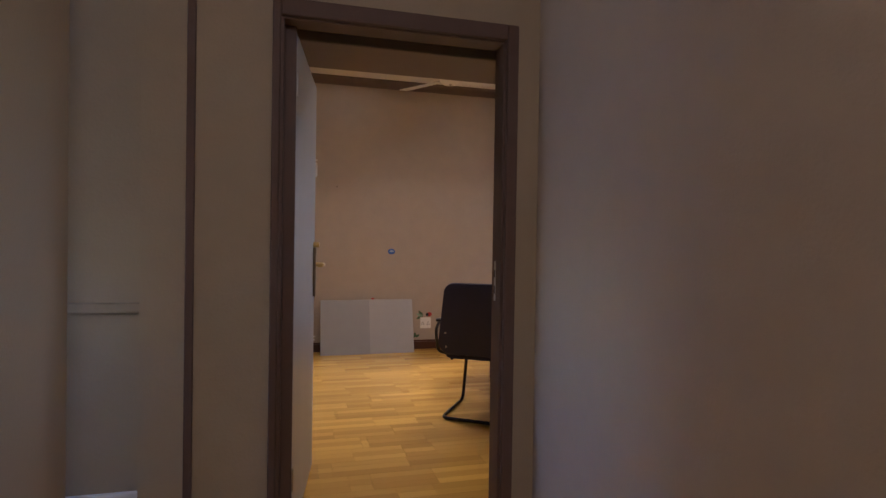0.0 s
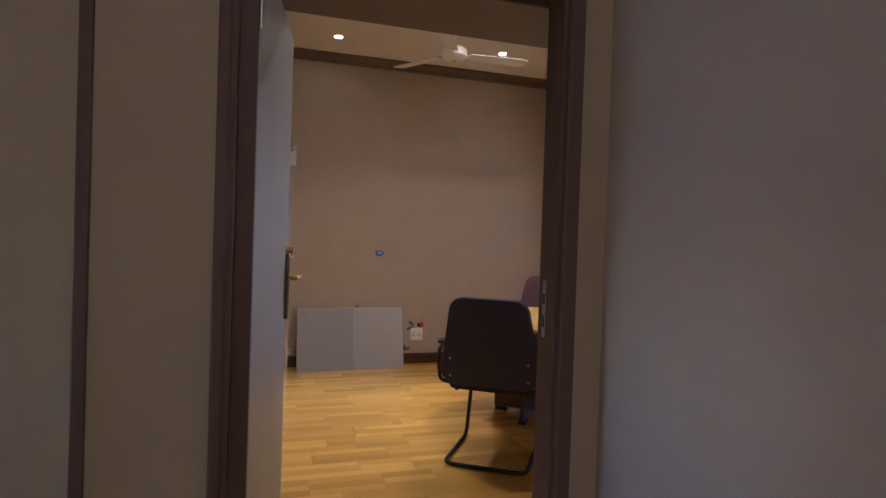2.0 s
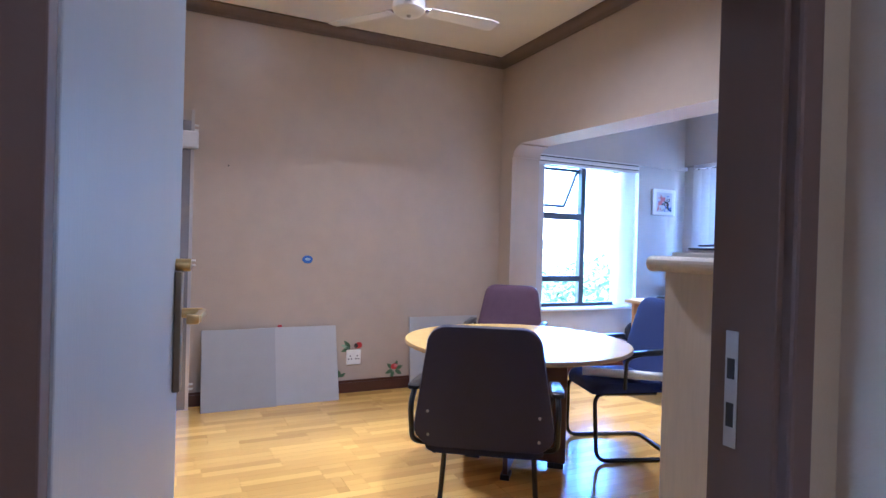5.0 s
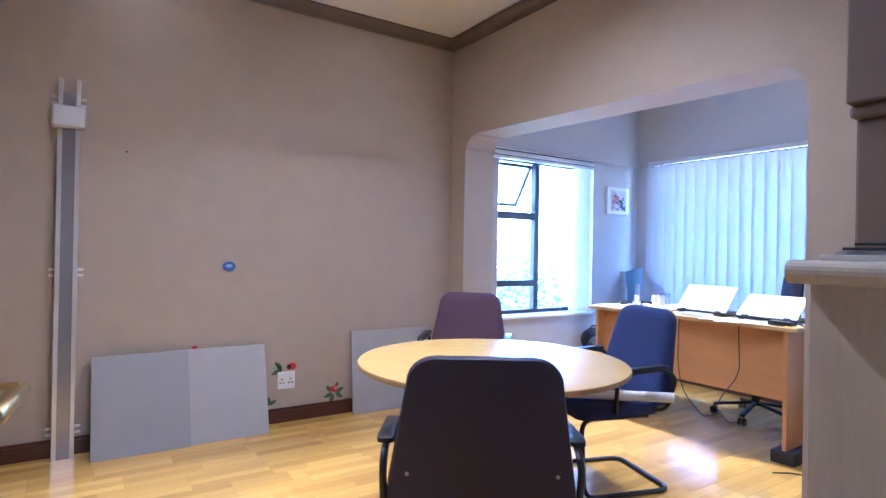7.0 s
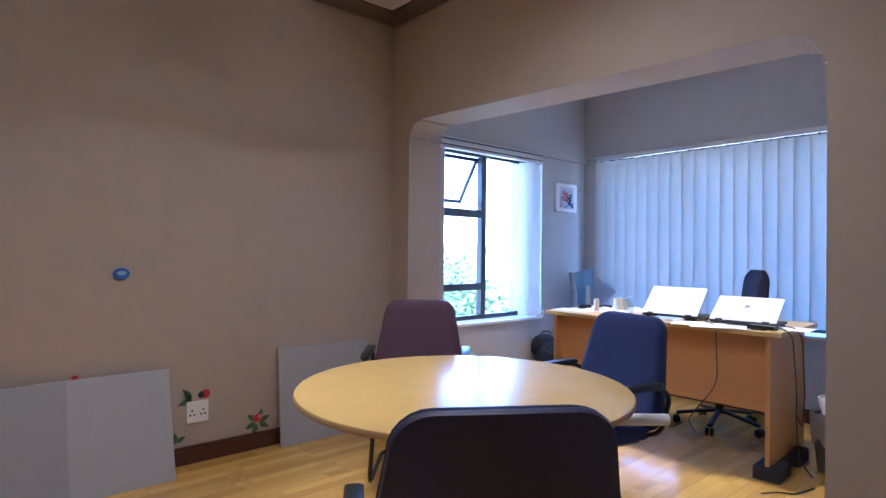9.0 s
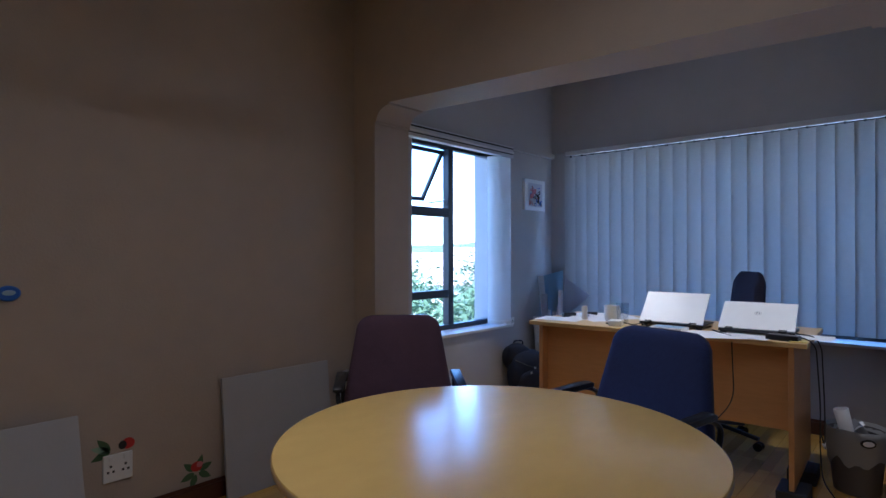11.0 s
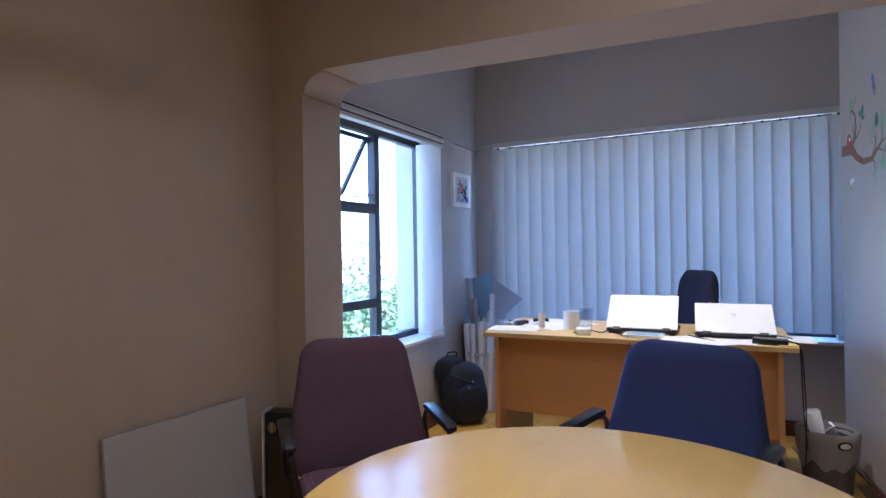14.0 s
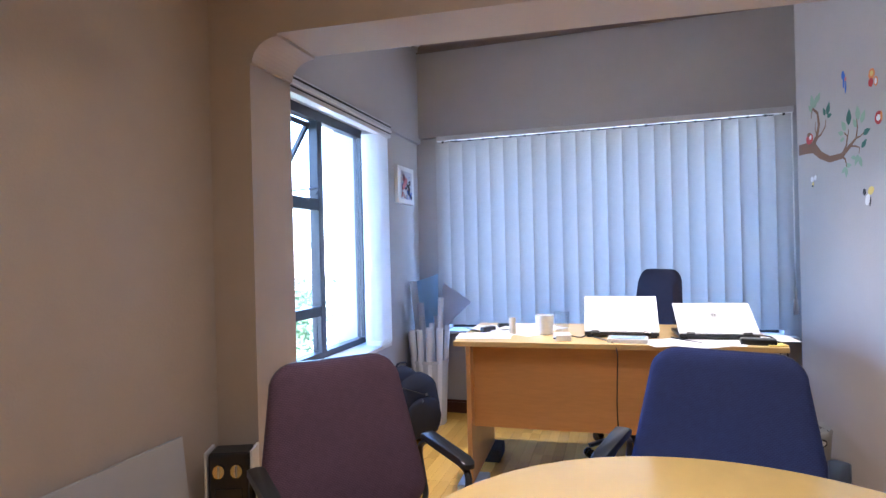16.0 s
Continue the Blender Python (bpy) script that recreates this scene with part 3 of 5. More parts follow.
stack = thing("vertical_blind", "grey fabric blind drawn aside beside a window", "blind")
part("headrail", boxed(3.40, 4.67, 6.605, 6.66, 2.075, 2.166, bevel=0.004), M_ALU, stack, "white headrail")
# Two black strips paint the shade of grooves that are not cut.
part("groove_shade", boxed(3.41, 4.66, 6.6, 6.606, 2.142, 2.152), M_BLACK, stack, "black strip standing for a groove's shade")
part("groove_shade", boxed(3.41, 4.66, 6.602, 6.606, 2.098, 2.105), M_BLACK, stack, "black strip standing for a groove's shade")
part("rail_lip", boxed(3.405, 4.665, 6.596, 6.606, 2.112, 2.122, bevel=0.002), M_PLASTIC, stack, "white lip along the headrail")
for i in range(9):
    part("slat_weight", boxed(4.488 + i * 0.02, 4.492 + i * 0.02, 6.63, 6.735, 0.69, 0.72, bevel=0.001), M_PLASTIC, stack)
bm = bmesh.new()
tube(bm, bend([(4.49, 6.63, 0.695), (4.53, 6.625, 0.675), (4.57, 6.63, 0.695)], 0.01), 0.0025, 6)
part("bead_chain", bm, M_PLASTIC, stack)
sl = None
for i in range(9):
    if sl is None:
        sl = part("slat", slat_mesh(1.385), M_SLAT_LIT, stack, smooth=True)
        ob = sl
    else:
        ob = new("slat", sl.data)
        ob.parent = stack
    ob.location = (4.49 + i * 0.02, 6.683, 2.08)
    ob.rotation_euler = (0, 0, radians(rng.uniform(-2, 2) + 1))

# ---- ceiling fittings ----
def downlight(x, y, z, power, cone, tilt=0.0):
    d = thing("downlight", "lit round recessed ceiling downlight", "lamp", pose(x, y, z), group="ceiling downlights")
    bm = bmesh.new()
    lathe(bm, [(0.045, -0.001), (0.045, -0.006), (0.034, -0.008), (0.032, -0.002)], 24)
    part("rim", bm, M_PLASTIC, d, smooth=True)
    bm = bmesh.new()
    lathe(bm, [(0.031, -0.0025), (0.028, -0.004), (0.01, -0.005)], 20)
    part("bulb", bm, M_LAMP, d, "glowing lamp", smooth=True)
    lamp = new("downlight_lamp", bpy.data.lights.new("downlight_lamp", "SPOT"))
    lamp.data.energy, lamp.data.color = power, DOWNLIGHT_COLOR
    lamp.data.spot_size, lamp.data.spot_blend, lamp.data.shadow_soft_size = radians(cone), 1.0, 0.03
    lamp.matrix_world = pose(x, y, z - 0.03, -tilt, 0, 0)


for x, y in ((0.758, 6.26), (2.263, 6.12)):
    downlight(x, y, CEIL, DOWNLIGHT_POWER, 54, 19)
# Unseen wide fill lamps added to light the far wall evenly.
for x, y in ((0.83, 4.75), (1.95, 4.75)):
    downlight(x, y, CEIL, FILL_POWER, 156)
for x, y in ((4.07, 5.9), (4.07, 4.75)):
    downlight(x, y, 2.95, ALCOVE_POWER, 62)

# Ceiling light added out of view to brighten the corridor walls.
hall = thing("ceiling_light", "unseen round glass ceiling light added to brighten the corridor", "lamp", pose(0.4, -0.6, CEIL))
bm = bmesh.new()
lathe(bm, [(0.15, 0), (0.16, -0.03), (0.13, -0.07), (0.05, -0.09)], 32)
part("shade", bm, M_HALL_LAMP, hall, smooth=True)
hall_lamp = new("corridor_fill", bpy.data.lights.new("corridor_fill", "POINT"))
hall_lamp.data.energy, hall_lamp.data.color, hall_lamp.data.shadow_soft_size = HALL_POWER, (1.0, 0.86, 0.7), 0.12
hall_lamp.location = (0.4, -0.6, CEIL - 0.24)

fan = thing("ceiling_fan", "white ceiling fan with three blades", "fan", pose(1.56, 5.38, 2.715))
bm = bmesh.new()
lathe(bm, [(0.02, -0.05), (0.075, -0.045), (0.1, -0.02), (0.1, 0.03), (0.07, 0.05), (0.015, 0.055)], 28)
part("motor", bm, M_PLASTIC, fan, smooth=True)
bm = bmesh.new()
tube(bm, [(0, 0, 0.05), (0, 0, 0.29)], 0.011, 10)
part("downrod", bm, M_PLASTIC, fan, smooth=True)
bm = bmesh.new()
lathe(bm, [(0.015, 0.255), (0.055, 0.29), (0.06, 0.325)], 20)
part("canopy", bm, M_PLASTIC, fan, smooth=True)
bm = bmesh.new()
lathe(bm, [(0.008, -0.062), (0.014, -0.056), (0.014, -0.046)], 14)
part("cap", bm, M_STEEL, fan, smooth=True)
for a in (125, -2, 245):
    bm = bmesh.new()
    out = [(0.13, -0.045), (0.55, -0.06), (0.6, -0.045), (0.6, 0.05), (0.57, 0.065), (0.13, 0.045)]
    sheet(bm, out, 0.006, lambda x, y, d: (x, y, d - 0.01 - 0.16 * y))
    b = part("blade", bm, M_PLASTIC, fan)
    b.rotation_euler = (0, 0, radians(a))
    part("bracket", boxed(0.08, 0.19, -0.02, 0.02, -0.004, 0.004, bevel=0.001), M_CHROME, b, "chrome bracket")

# ---- loose boards and rail ----
def board(name, x0, x1, y, h, mat, lean, label):
    bm = bmesh.new()
    box(bm, 0, x1 - x0, 0, 0.016, 0, h, bevel=0.0015)
    return solid(name, bm, mat, label, "board", pose(x0, y, 0.001, -lean, 0, 0), group="boards against the wall")


board("board", 0.90, 1.52, 6.575, 0.60, M_BOARD, 16, "light grey board leaning on the beige wall")
board("board", 0.494, 1.03, 6.558, 0.598, M_BOARD_B, 16, "mid grey board leaning on the beige wall")
board("board", 2.18, 2.86, 6.685, 0.625, M_BOARD, 6, "light grey board leaning beside a socket")

rail = thing("wall_rail", "tall white aluminium rail standing against the wall", "rail", pose(0.36, 6.70, 0, -1.6, 0, 0.3))
for x in (-0.056, 0.032):
    part("rail_strip", boxed(x, x + 0.024, -0.014, 0.014, 0, 2.22, bevel=0.002), M_RAIL, rail)
part("channel", boxed(-0.032, 0.032, -0.002, 0.01, 0.0, 2.14), M_RAIL_DARK, rail, "grey channel between the strips")
part("slider", boxed(-0.085, 0.085, -0.045, 0.016, 1.93, 2.06, bevel=0.012), M_ALU, rail, "white plastic slider block")
for z in (0.14, 1.06, 2.07):
    for dz in (0, 0.035):
        part("clip", boxed(-0.085, 0.085, 0.010, 0.02, z + dz, z + dz + 0.014, bevel=0.002), M_PLASTIC, rail)


def socket(x, y, z, w, h, name="wall_socket", label="white square double wall socket"):
    s = thing(name, label, "socket", pose(x, y, z))
    part("plate", boxed(-w / 2, w / 2, -0.012, 0, -h / 2, h / 2, bevel=0.004), M_PLASTIC, s)
    for dx in (-0.25, 0.25):
        # Pin holes are black squares, their inner shade put into the colour.
        for ax, az in ((0, 0.08), (-0.09, -0.12), (0.09, -0.12)):
            bm = bmesh.new()
            box(bm, (dx + ax) * w - 0.005, (dx + ax) * w + 0.005, -0.0128, -0.0118, az * h - 0.005, az * h + 0.005)
            part("pin_hole_shade", bm, M_INK, s)
        part("switch", boxed(dx * w - 0.008, dx * w + 0.008, -0.016, -0.011, 0.28 * h, 0.28 * h + 0.018, bevel=0.001), M_PLASTIC, s)
    return s


socket(1.69, 6.78, 0.298, 0.125, 0.125)
socket(4.745, 6.70, 0.69, 0.11, 0.06, label="white wall socket beside the sill")
socket(0.0, 6.78, 0.42, 0.11, 0.11)
bm = bmesh.new()
pillow(bm, [(0.042 * math.cos(radians(a)), 0.032 * math.sin(radians(a))) for a in range(0, 360, 20)], [(1, 0), (1, 0.008), (0.85, 0.014), (0.3, 0.015)], lambda x, z, d: (1.281 + x, 6.78 - d, 1.119 + z))
outlet = solid("cable_outlet", bm, M_BLUEPRINT, "small blue oval cable outlet on the wall", "outlet", smooth=True)
bm = bmesh.new()
pillow(bm, [(0.024 * math.cos(radians(a)), 0.012 * math.sin(radians(a))) for a in range(0, 360, 30)], [(1, 0.014), (0.9, 0.0165)], lambda x, z, d: (1.281 + x, 6.78 - d, 1.122 + z))
part("cap", bm, M_PAPER_BLUE, outlet)
bm = bmesh.new()
tube(bm, [(0.66, 6.781, 1.83), (0.66, 6.772, 1.83)], 0.006, 10)
solid("nail", bm, M_BLACK, "small dark nail in the beige wall", "nail")


# ---- wall stickers ----
def on_far(x, z):
    return lambda u, v, d: (x + u, 6.7795 - d, z + v)


def leaf_shape(length, width, angle):
    c, s = math.cos(radians(angle)), math.sin(radians(angle))
    pts = []
    for i in range(13):
        u = i / 12
        pts.append((u * length, width * 0.5 * math.sin(math.pi * u**0.8)))
    pts += [(u, -v) for u, v in pts[-2:0:-1]]
    return [(u * c - v * s, u * s + v * c) for u, v in pts]


def blob(rx, rz, angle=0, n=14):
    c, s = math.cos(radians(angle)), math.sin(radians(angle))
    p = [(rx * math.cos(2 * math.pi * k / n), rz * math.sin(2 * math.pi * k / n)) for k in range(n)]
    return [(u * c - v * s, u * s + v * c) for u, v in p]


def stroke(points, widths):
    """Outline of a tapering stroke along a polyline."""
    pts = [Vector((*p, 0)) for p in points]
    left, right = [], []
    for i, p in enumerate(pts):
        d = (pts[min(i + 1, len(pts) - 1)] - pts[max(i - 1, 0)]).normalized()
        n = Vector((-d.y, d.x, 0)) * widths[i] / 2
        left.append((p.x + n.x, p.y + n.y))
        right.append((p.x - n.x, p.y - n.y))
    return left + right[::-1]


def sticker(parent, name, outline, mat, place, lift=0.0006):
    bm = bmesh.new()
    pillow(bm, outline, [(1, 0), (1, lift)], place)
    return part(name, bm, mat, parent)


bm = bmesh.new()
sheet(bm, blob(0.018, 0.01), 0.004, lambda u, v, d: (1.07 + u, 6.752 + d, 0.586 + v))
solid("tape_tab", bm, M_RED, "small red tape tab above the grey boards", "tape")
rose = thing("wall_sticker", "red rose and green leaves printed wall sticker", "sticker", group="flower stickers")
for a in (20, 70, 140, 200, -30, 250):
    sticker(rose, "leaf", leaf_shape(0.075, 0.034, a), M_GREEN, on_far(2.06 + 0.012 * math.cos(radians(a)), 0.165 + 0.012 * math.sin(radians(a))))
for u, v, r, m in ((0, 0.022, 0.03, M_RED), (0.016, 0.03, 0.017, M_PINK), (-0.012, 0.03, 0.012, M_RED)):
    sticker(rose, "petal", blob(r, r * 0.85), m, on_far(2.06 + u, 0.17 + v), 0.0012 + abs(u) * 0.05)
bug = thing("wall_sticker", "red flower sticker above the socket", "sticker", group="flower stickers")
sticker(bug, "petal", blob(0.03, 0.026), M_RED, on_far(1.735, 0.395), 0.001)
sticker(bug, "petal", blob(0.018, 0.02), M_INK, on_far(1.712, 0.392), 0.0016)
for a in (160, 200, 130):
    sticker(bug, "leaf", leaf_shape(0.085, 0.034, a), M_GREEN_PALE if a == 160 else M_GREEN, on_far(1.66, 0.375), 0.0005)
low = thing("wall_sticker", "small green leaf sticker near the skirting", "sticker", group="flower stickers")
for a in (30, 100, 160):
    sticker(low, "leaf", leaf_shape(0.06, 0.028, a), M_GREEN, on_far(1.575, 0.135))

tree = thing("wall_sticker", "brown branch with green leaves printed wall sticker", "sticker")


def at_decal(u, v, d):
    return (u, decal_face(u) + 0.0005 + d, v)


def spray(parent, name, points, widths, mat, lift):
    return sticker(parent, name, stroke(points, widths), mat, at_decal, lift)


def taper(w, n):
    return [w * (1 - 0.65 * k / (n - 1)) for k in range(n)]


spray(tree, "branch", [(4.866, 1.836), (4.760, 1.831), (4.683, 1.820), (4.607, 1.767), (4.511, 1.731), (4.394, 1.730), (4.317, 1.765), (4.260, 1.793)], [0.06, 0.062, 0.06, 0.04, 0.034, 0.03, 0.02, 0.01], M_BARK, 0.001)
for pts, w in (
    ([(4.709, 1.828), (4.644, 1.875), (4.621, 1.935), (4.634, 2.001), (4.686, 2.036)], 0.036),
    ([(4.686, 2.036), (4.702, 2.014), (4.706, 1.985)], 0.01),
    ([(4.644, 1.866), (4.598, 1.879), (4.551, 1.911), (4.545, 1.946)], 0.012),
    ([(4.644, 1.866), (4.664, 1.922), (4.657, 1.956)], 0.009),
    ([(4.394, 1.730), (4.345, 1.778), (4.338, 1.818), (4.366, 1.841)], 0.015),
    ([(4.338, 1.798), (4.324, 1.849)], 0.01),
    ([(4.260, 1.793), (4.245, 1.844), (4.252, 1.884)], 0.011),
    ([(4.260, 1.793), (4.223, 1.795), (4.194, 1.807)], 0.01),
    ([(4.317, 1.765), (4.267, 1.757), (4.231, 1.744), (4.238, 1.714)], 0.01),
    ([(4.394, 1.730), (4.359, 1.707), (4.349, 1.668)], 0.014),
):
    spray(tree, "twig", [(x, z) for x, z in pts], taper(w, len(pts)), M_BARK, 0.0008)
for x, z, a, size, m in (
    (4.686, 2.039, 80, 0.1, M_GREEN_PALE), (4.677, 2.035, 120, 0.09, M_GREEN_PALE), (4.696, 2.024, 50, 0.07, M_GREEN_PALE), (4.644, 2.057, 130, 0.08, M_GREEN_PALE),
    (4.551, 1.969, 70, 0.06, M_TEAL), (4.531, 1.966, 110, 0.085, M_TEAL), (4.531, 1.957, 175, 0.055, M_TEAL),
    (4.324, 1.869, 95, 0.10, M_TEAL), (4.352, 1.847, 60, 0.08, M_GREEN_PALE), (4.373, 1.836, 20, 0.06, M_GREEN_PALE), (4.366, 1.816, -20, 0.05, M_GREEN_PALE),
    (4.238, 1.875, 85, 0.09, M_GREEN_PALE), (4.216, 1.856, 120, 0.08, M_GREEN_PALE), (4.252, 1.844, 60, 0.07, M_GREEN_PALE),
    (4.201, 1.801, 165, 0.07, M_TEAL), (4.216, 1.740, 140, 0.065, M_TEAL),
    (4.245, 1.713, -60, 0.07, M_GREEN_PALE), (4.238, 1.703, -110, 0.07, M_GREEN_PALE), (4.267, 1.702, 10, 0.05, M_GREEN_PALE),
    (4.352, 1.668, -30, 0.06, M_GREEN_PALE), (4.359, 1.678, 190, 0.06, M_GREEN_PALE), (4.349, 1.663, -80, 0.06, M_GREEN_PALE),
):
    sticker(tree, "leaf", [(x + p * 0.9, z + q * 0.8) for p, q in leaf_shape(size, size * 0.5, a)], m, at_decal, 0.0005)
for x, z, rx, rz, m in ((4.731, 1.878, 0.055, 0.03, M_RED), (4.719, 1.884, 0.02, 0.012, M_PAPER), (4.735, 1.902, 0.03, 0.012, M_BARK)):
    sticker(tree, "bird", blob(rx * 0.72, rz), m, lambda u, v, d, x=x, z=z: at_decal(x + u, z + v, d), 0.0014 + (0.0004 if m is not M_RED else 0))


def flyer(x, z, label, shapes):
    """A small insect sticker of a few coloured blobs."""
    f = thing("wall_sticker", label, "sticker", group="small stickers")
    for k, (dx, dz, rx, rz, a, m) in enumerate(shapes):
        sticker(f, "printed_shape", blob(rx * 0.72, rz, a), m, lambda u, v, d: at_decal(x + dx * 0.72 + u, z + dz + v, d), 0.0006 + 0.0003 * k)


flyer(4.357, 2.095, "small blue dragonfly printed wall sticker", ((0.012, 0.03, 0.018, 0.022, 0, M_BLUEPRINT), (0.0, 0.0, 0.012, 0.035, 10, M_BLUEPRINT), (-0.02, -0.035, 0.008, 0.03, 5, M_BLUEPRINT), (-0.02, 0.005, 0.012, 0.01, 0, M_PINK)))
flyer(4.120, 2.037, "orange monkey with a curled tail wall sticker", ((0, 0.02, 0.035, 0.026, 0, M_ORANGE), (0.0, 0.024, 0.018, 0.012, 0, M_YELLOW), (0.01, -0.015, 0.026, 0.02, 0, M_RED), (-0.045, -0.02, 0.02, 0.022, 0, M_ORANGE), (-0.045, -0.02, 0.012, 0.014, 0, M_PAPER)))
flyer(4.075, 1.850, "red and white striped insect wall sticker", ((0, 0, 0.04, 0.03, 0, M_RED), (0.0, 0.0, 0.024, 0.014, 0, M_PAPER), (-0.03, 0.004, 0.01, 0.022, 0, M_ORANGE)))
flyer(4.698, 1.638, "small white bee printed wall sticker", ((0.02, 0.012, 0.022, 0.016, 30, M_PAPER), (-0.03, 0.016, 0.022, 0.013, -30, M_PAPER), (0.01, -0.018, 0.012, 0.016, 20, M_YELLOW), (0.012, -0.026, 0.01, 0.006, 0, M_INK)))
flyer(4.168, 1.513, "yellow and white bee printed wall sticker", ((0.045, 0.018, 0.018, 0.016, 0, M_INK), (-0.03, 0.02, 0.035, 0.018, -20, M_YELLOW), (0.01, -0.02, 0.024, 0.028, 20, M_PAPER), (-0.02, -0.03, 0.006, 0.022, 10, M_INK)))

pic = thing("picture", "white canvas print with red and black marks", "picture", pose(5.115, 6.70, 1.80))
part("canvas", boxed(-0.165, 0.165, -0.03, 0, -0.14, 0.14, bevel=0.004), M_PAPER, pic)
rp = random.Random(9)
part("print", boxed(-0.115, 0.115, -0.0306, -0.0298, -0.105, 0.105), M_PAPER_GREY, pic, "pale grey print with a wide white border")
for i in range(26):
    u, v = rp.uniform(-0.08, 0.09), rp.uniform(-0.09, 0.09)
    bm = bmesh.new()
    w = rp.uniform(0.006, 0.016)
    pillow(bm, stroke([(u, v), (u + rp.uniform(-0.035, 0.035), v + rp.uniform(-0.04, 0.04)), (u + rp.uniform(-0.045, 0.03), v + rp.uniform(-0.05, 0.05))], [w, w * 0.8, w * 0.4]), [(1, 0), (1, 0.0006 + i * 0.0001)], lambda x, z, d: (max(-0.11, min(0.11, x)), -0.0308 - d, max(-0.1, min(0.1, z))))
    part("brush_mark", bm, (M_INK, M_BLUEPRINT, M_INK, M_PINK)[i % 4], pic)
for u, v in ((-0.06, -0.01), (-0.02, 0.03)):
    bm = bmesh.new()
    pillow(bm, blob(0.034, 0.022, 30), [(1, 0), (1, 0.0036)], lambda x, z, d: (u + x, -0.0308 - d, v + z))
    part("brush_mark", bm, M_PINK, pic)
# ---- meeting table ----
table = thing("round_table", "round pale beech table on a brown cross base", "table", pose(2.129, 4.955, 0))
bm = bmesh.new()
lathe(bm, [(0.645, 0.697), (0.652, 0.700), (0.655, 0.704), (0.655, 0.718), (0.652, 0.7225), (0.648, 0.7232)], 96)
part("tabletop", bm, M_TABLE, table, smooth=True)
bm = bmesh.new()
lathe(bm, [(0.6551, 0.702), (0.6562, 0.704), (0.6562, 0.718), (0.6551, 0.720)], 96, close=False)
part("edge_band", bm, M_TABLE_EDGE, table, smooth=True)
part("base_panel", boxed(-0.30, 0.30, -0.013, 0.013, 0.03, 0.697, bevel=0.002), M_PEDESTAL, table).rotation_euler = (0, 0, radians(-42))
for sgn in (-1, 1):
    part("base_panel", boxed(0.013, 0.28, -0.013, 0.013, 0.03, 0.697, bevel=0.002), M_PEDESTAL, table).rotation_euler = (0, 0, radians(48 + 90 + 90 * sgn))
for a in range(4):
    b = part("foot", boxed(0.2, 0.29, -0.025, 0.025, 0, 0.03, bevel=0.004), M_BLACK, table)
    b.rotation_euler = (0, 0, radians(-42 + 90 * a))


# ---- chairs ----
def cantilever_chair(fabric, shell, label, m, lean=11.0):
    """Visitor chair: padded seat and back, arms with flat pads, a bent tube base. Faces +y."""
    c = thing("visitor_chair", label, "chair", m, group="chairs round the table")
    tilt = math.tan(radians(lean))

    def back_at(x, z, d):
        return (x, -0.215 - (z - 0.45) * tilt + d - 0.5 * x * x * -0.35, z)

    bm = bmesh.new()
    pillow(bm, rounded(0.562, 0.448, 0.44, 0.96, 0.085), [(0.88, -0.012), (0.965, -0.01), (0.982, 0.002), (0.98, 0.012)], back_at)
    shell_ob = part("back_shell", bm, shell, c, "dark moulded back shell", smooth=True)
    bm = bmesh.new()
    pillow(bm, rounded(0.557, 0.443, 0.45, 0.955, 0.085), [(0.995, 0.0125), (1.0, 0.025), (0.985, 0.045), (0.93, 0.06), (0.8, 0.068), (0.4, 0.072)], back_at)
    part("backrest", bm, fabric, c, smooth=True)
    for x in (-0.215, 0.215):
        for z in (0.50, 0.60):
            bm = bmesh.new()
            p = back_at(x, z, -0.012)
            tube(bm, [(p[0], p[1] + 0.006, p[2]), (p[0], p[1] - 0.004, p[2])], 0.006, 10)
            part("bolt", bm, M_STEEL, shell_ob, "steel bolt head")
    bm = bmesh.new()
    pillow(bm, rounded(0.48, 0.47, -0.21, 0.26, 0.07), [(0.9, 0.415), (0.985, 0.42), (1.0, 0.435), (0.995, 0.455), (0.95, 0.475), (0.8, 0.485), (0.3, 0.488)], lambda x, y, d: (x, y, d - max(0, y - 0.12) ** 2 * 1.2))
    part("seat", bm, fabric, c, smooth=True)
    bm = bmesh.new()
    pts = [(-0.20, -0.14, 0.405), (-0.20, 0.25, 0.405), (-0.225, 0.24, 0.013), (-0.225, -0.27, 0.013), (0.225, -0.27, 0.013), (0.225, 0.24, 0.013), (0.20, 0.25, 0.405), (0.20, -0.14, 0.405)]
    tube(bm, bend(pts, 0.07, 6), 0.0125, 10)
    part("tube_frame", bm, M_BLACK_TUBE, c, smooth=True)
    part("cross_bar", boxed(-0.2, 0.2, -0.12, -0.09, 0.40, 0.413), M_BLACK_TUBE, c)
    for sgn in (-1, 1):
        bm = bmesh.new()
        x = sgn * 0.285
        tube(bm, bend([(sgn * 0.235, -0.15, 0.44), (x, -0.19, 0.46), (x, -0.245, 0.62), (x, -0.17, 0.665), (x, 0.02, 0.655), (x, 0.10, 0.63), (sgn * 0.24, 0.08, 0.44)], 0.05, 5), 0.011, 8)
        arm = part("arm_bracket", bm, M_BLACK, c, smooth=True)
        bm = bmesh.new()
        pillow(bm, rounded(0.052, 0.046, -0.19, 0.10, 0.02, 4), [(0.9, 0.664), (1, 0.668), (1, 0.682), (0.9, 0.688)], lambda u, y, d: (x + u, y, d - max(0, y) * 0.2))
        part("arm_pad", bm, M_BLACK, arm, "flat black arm pad", smooth=True)
    return c


def facing(x, y, dx, dy):
    return pose(x, y, 0, 0, 0, math.degrees(math.atan2(-dx, dy)))


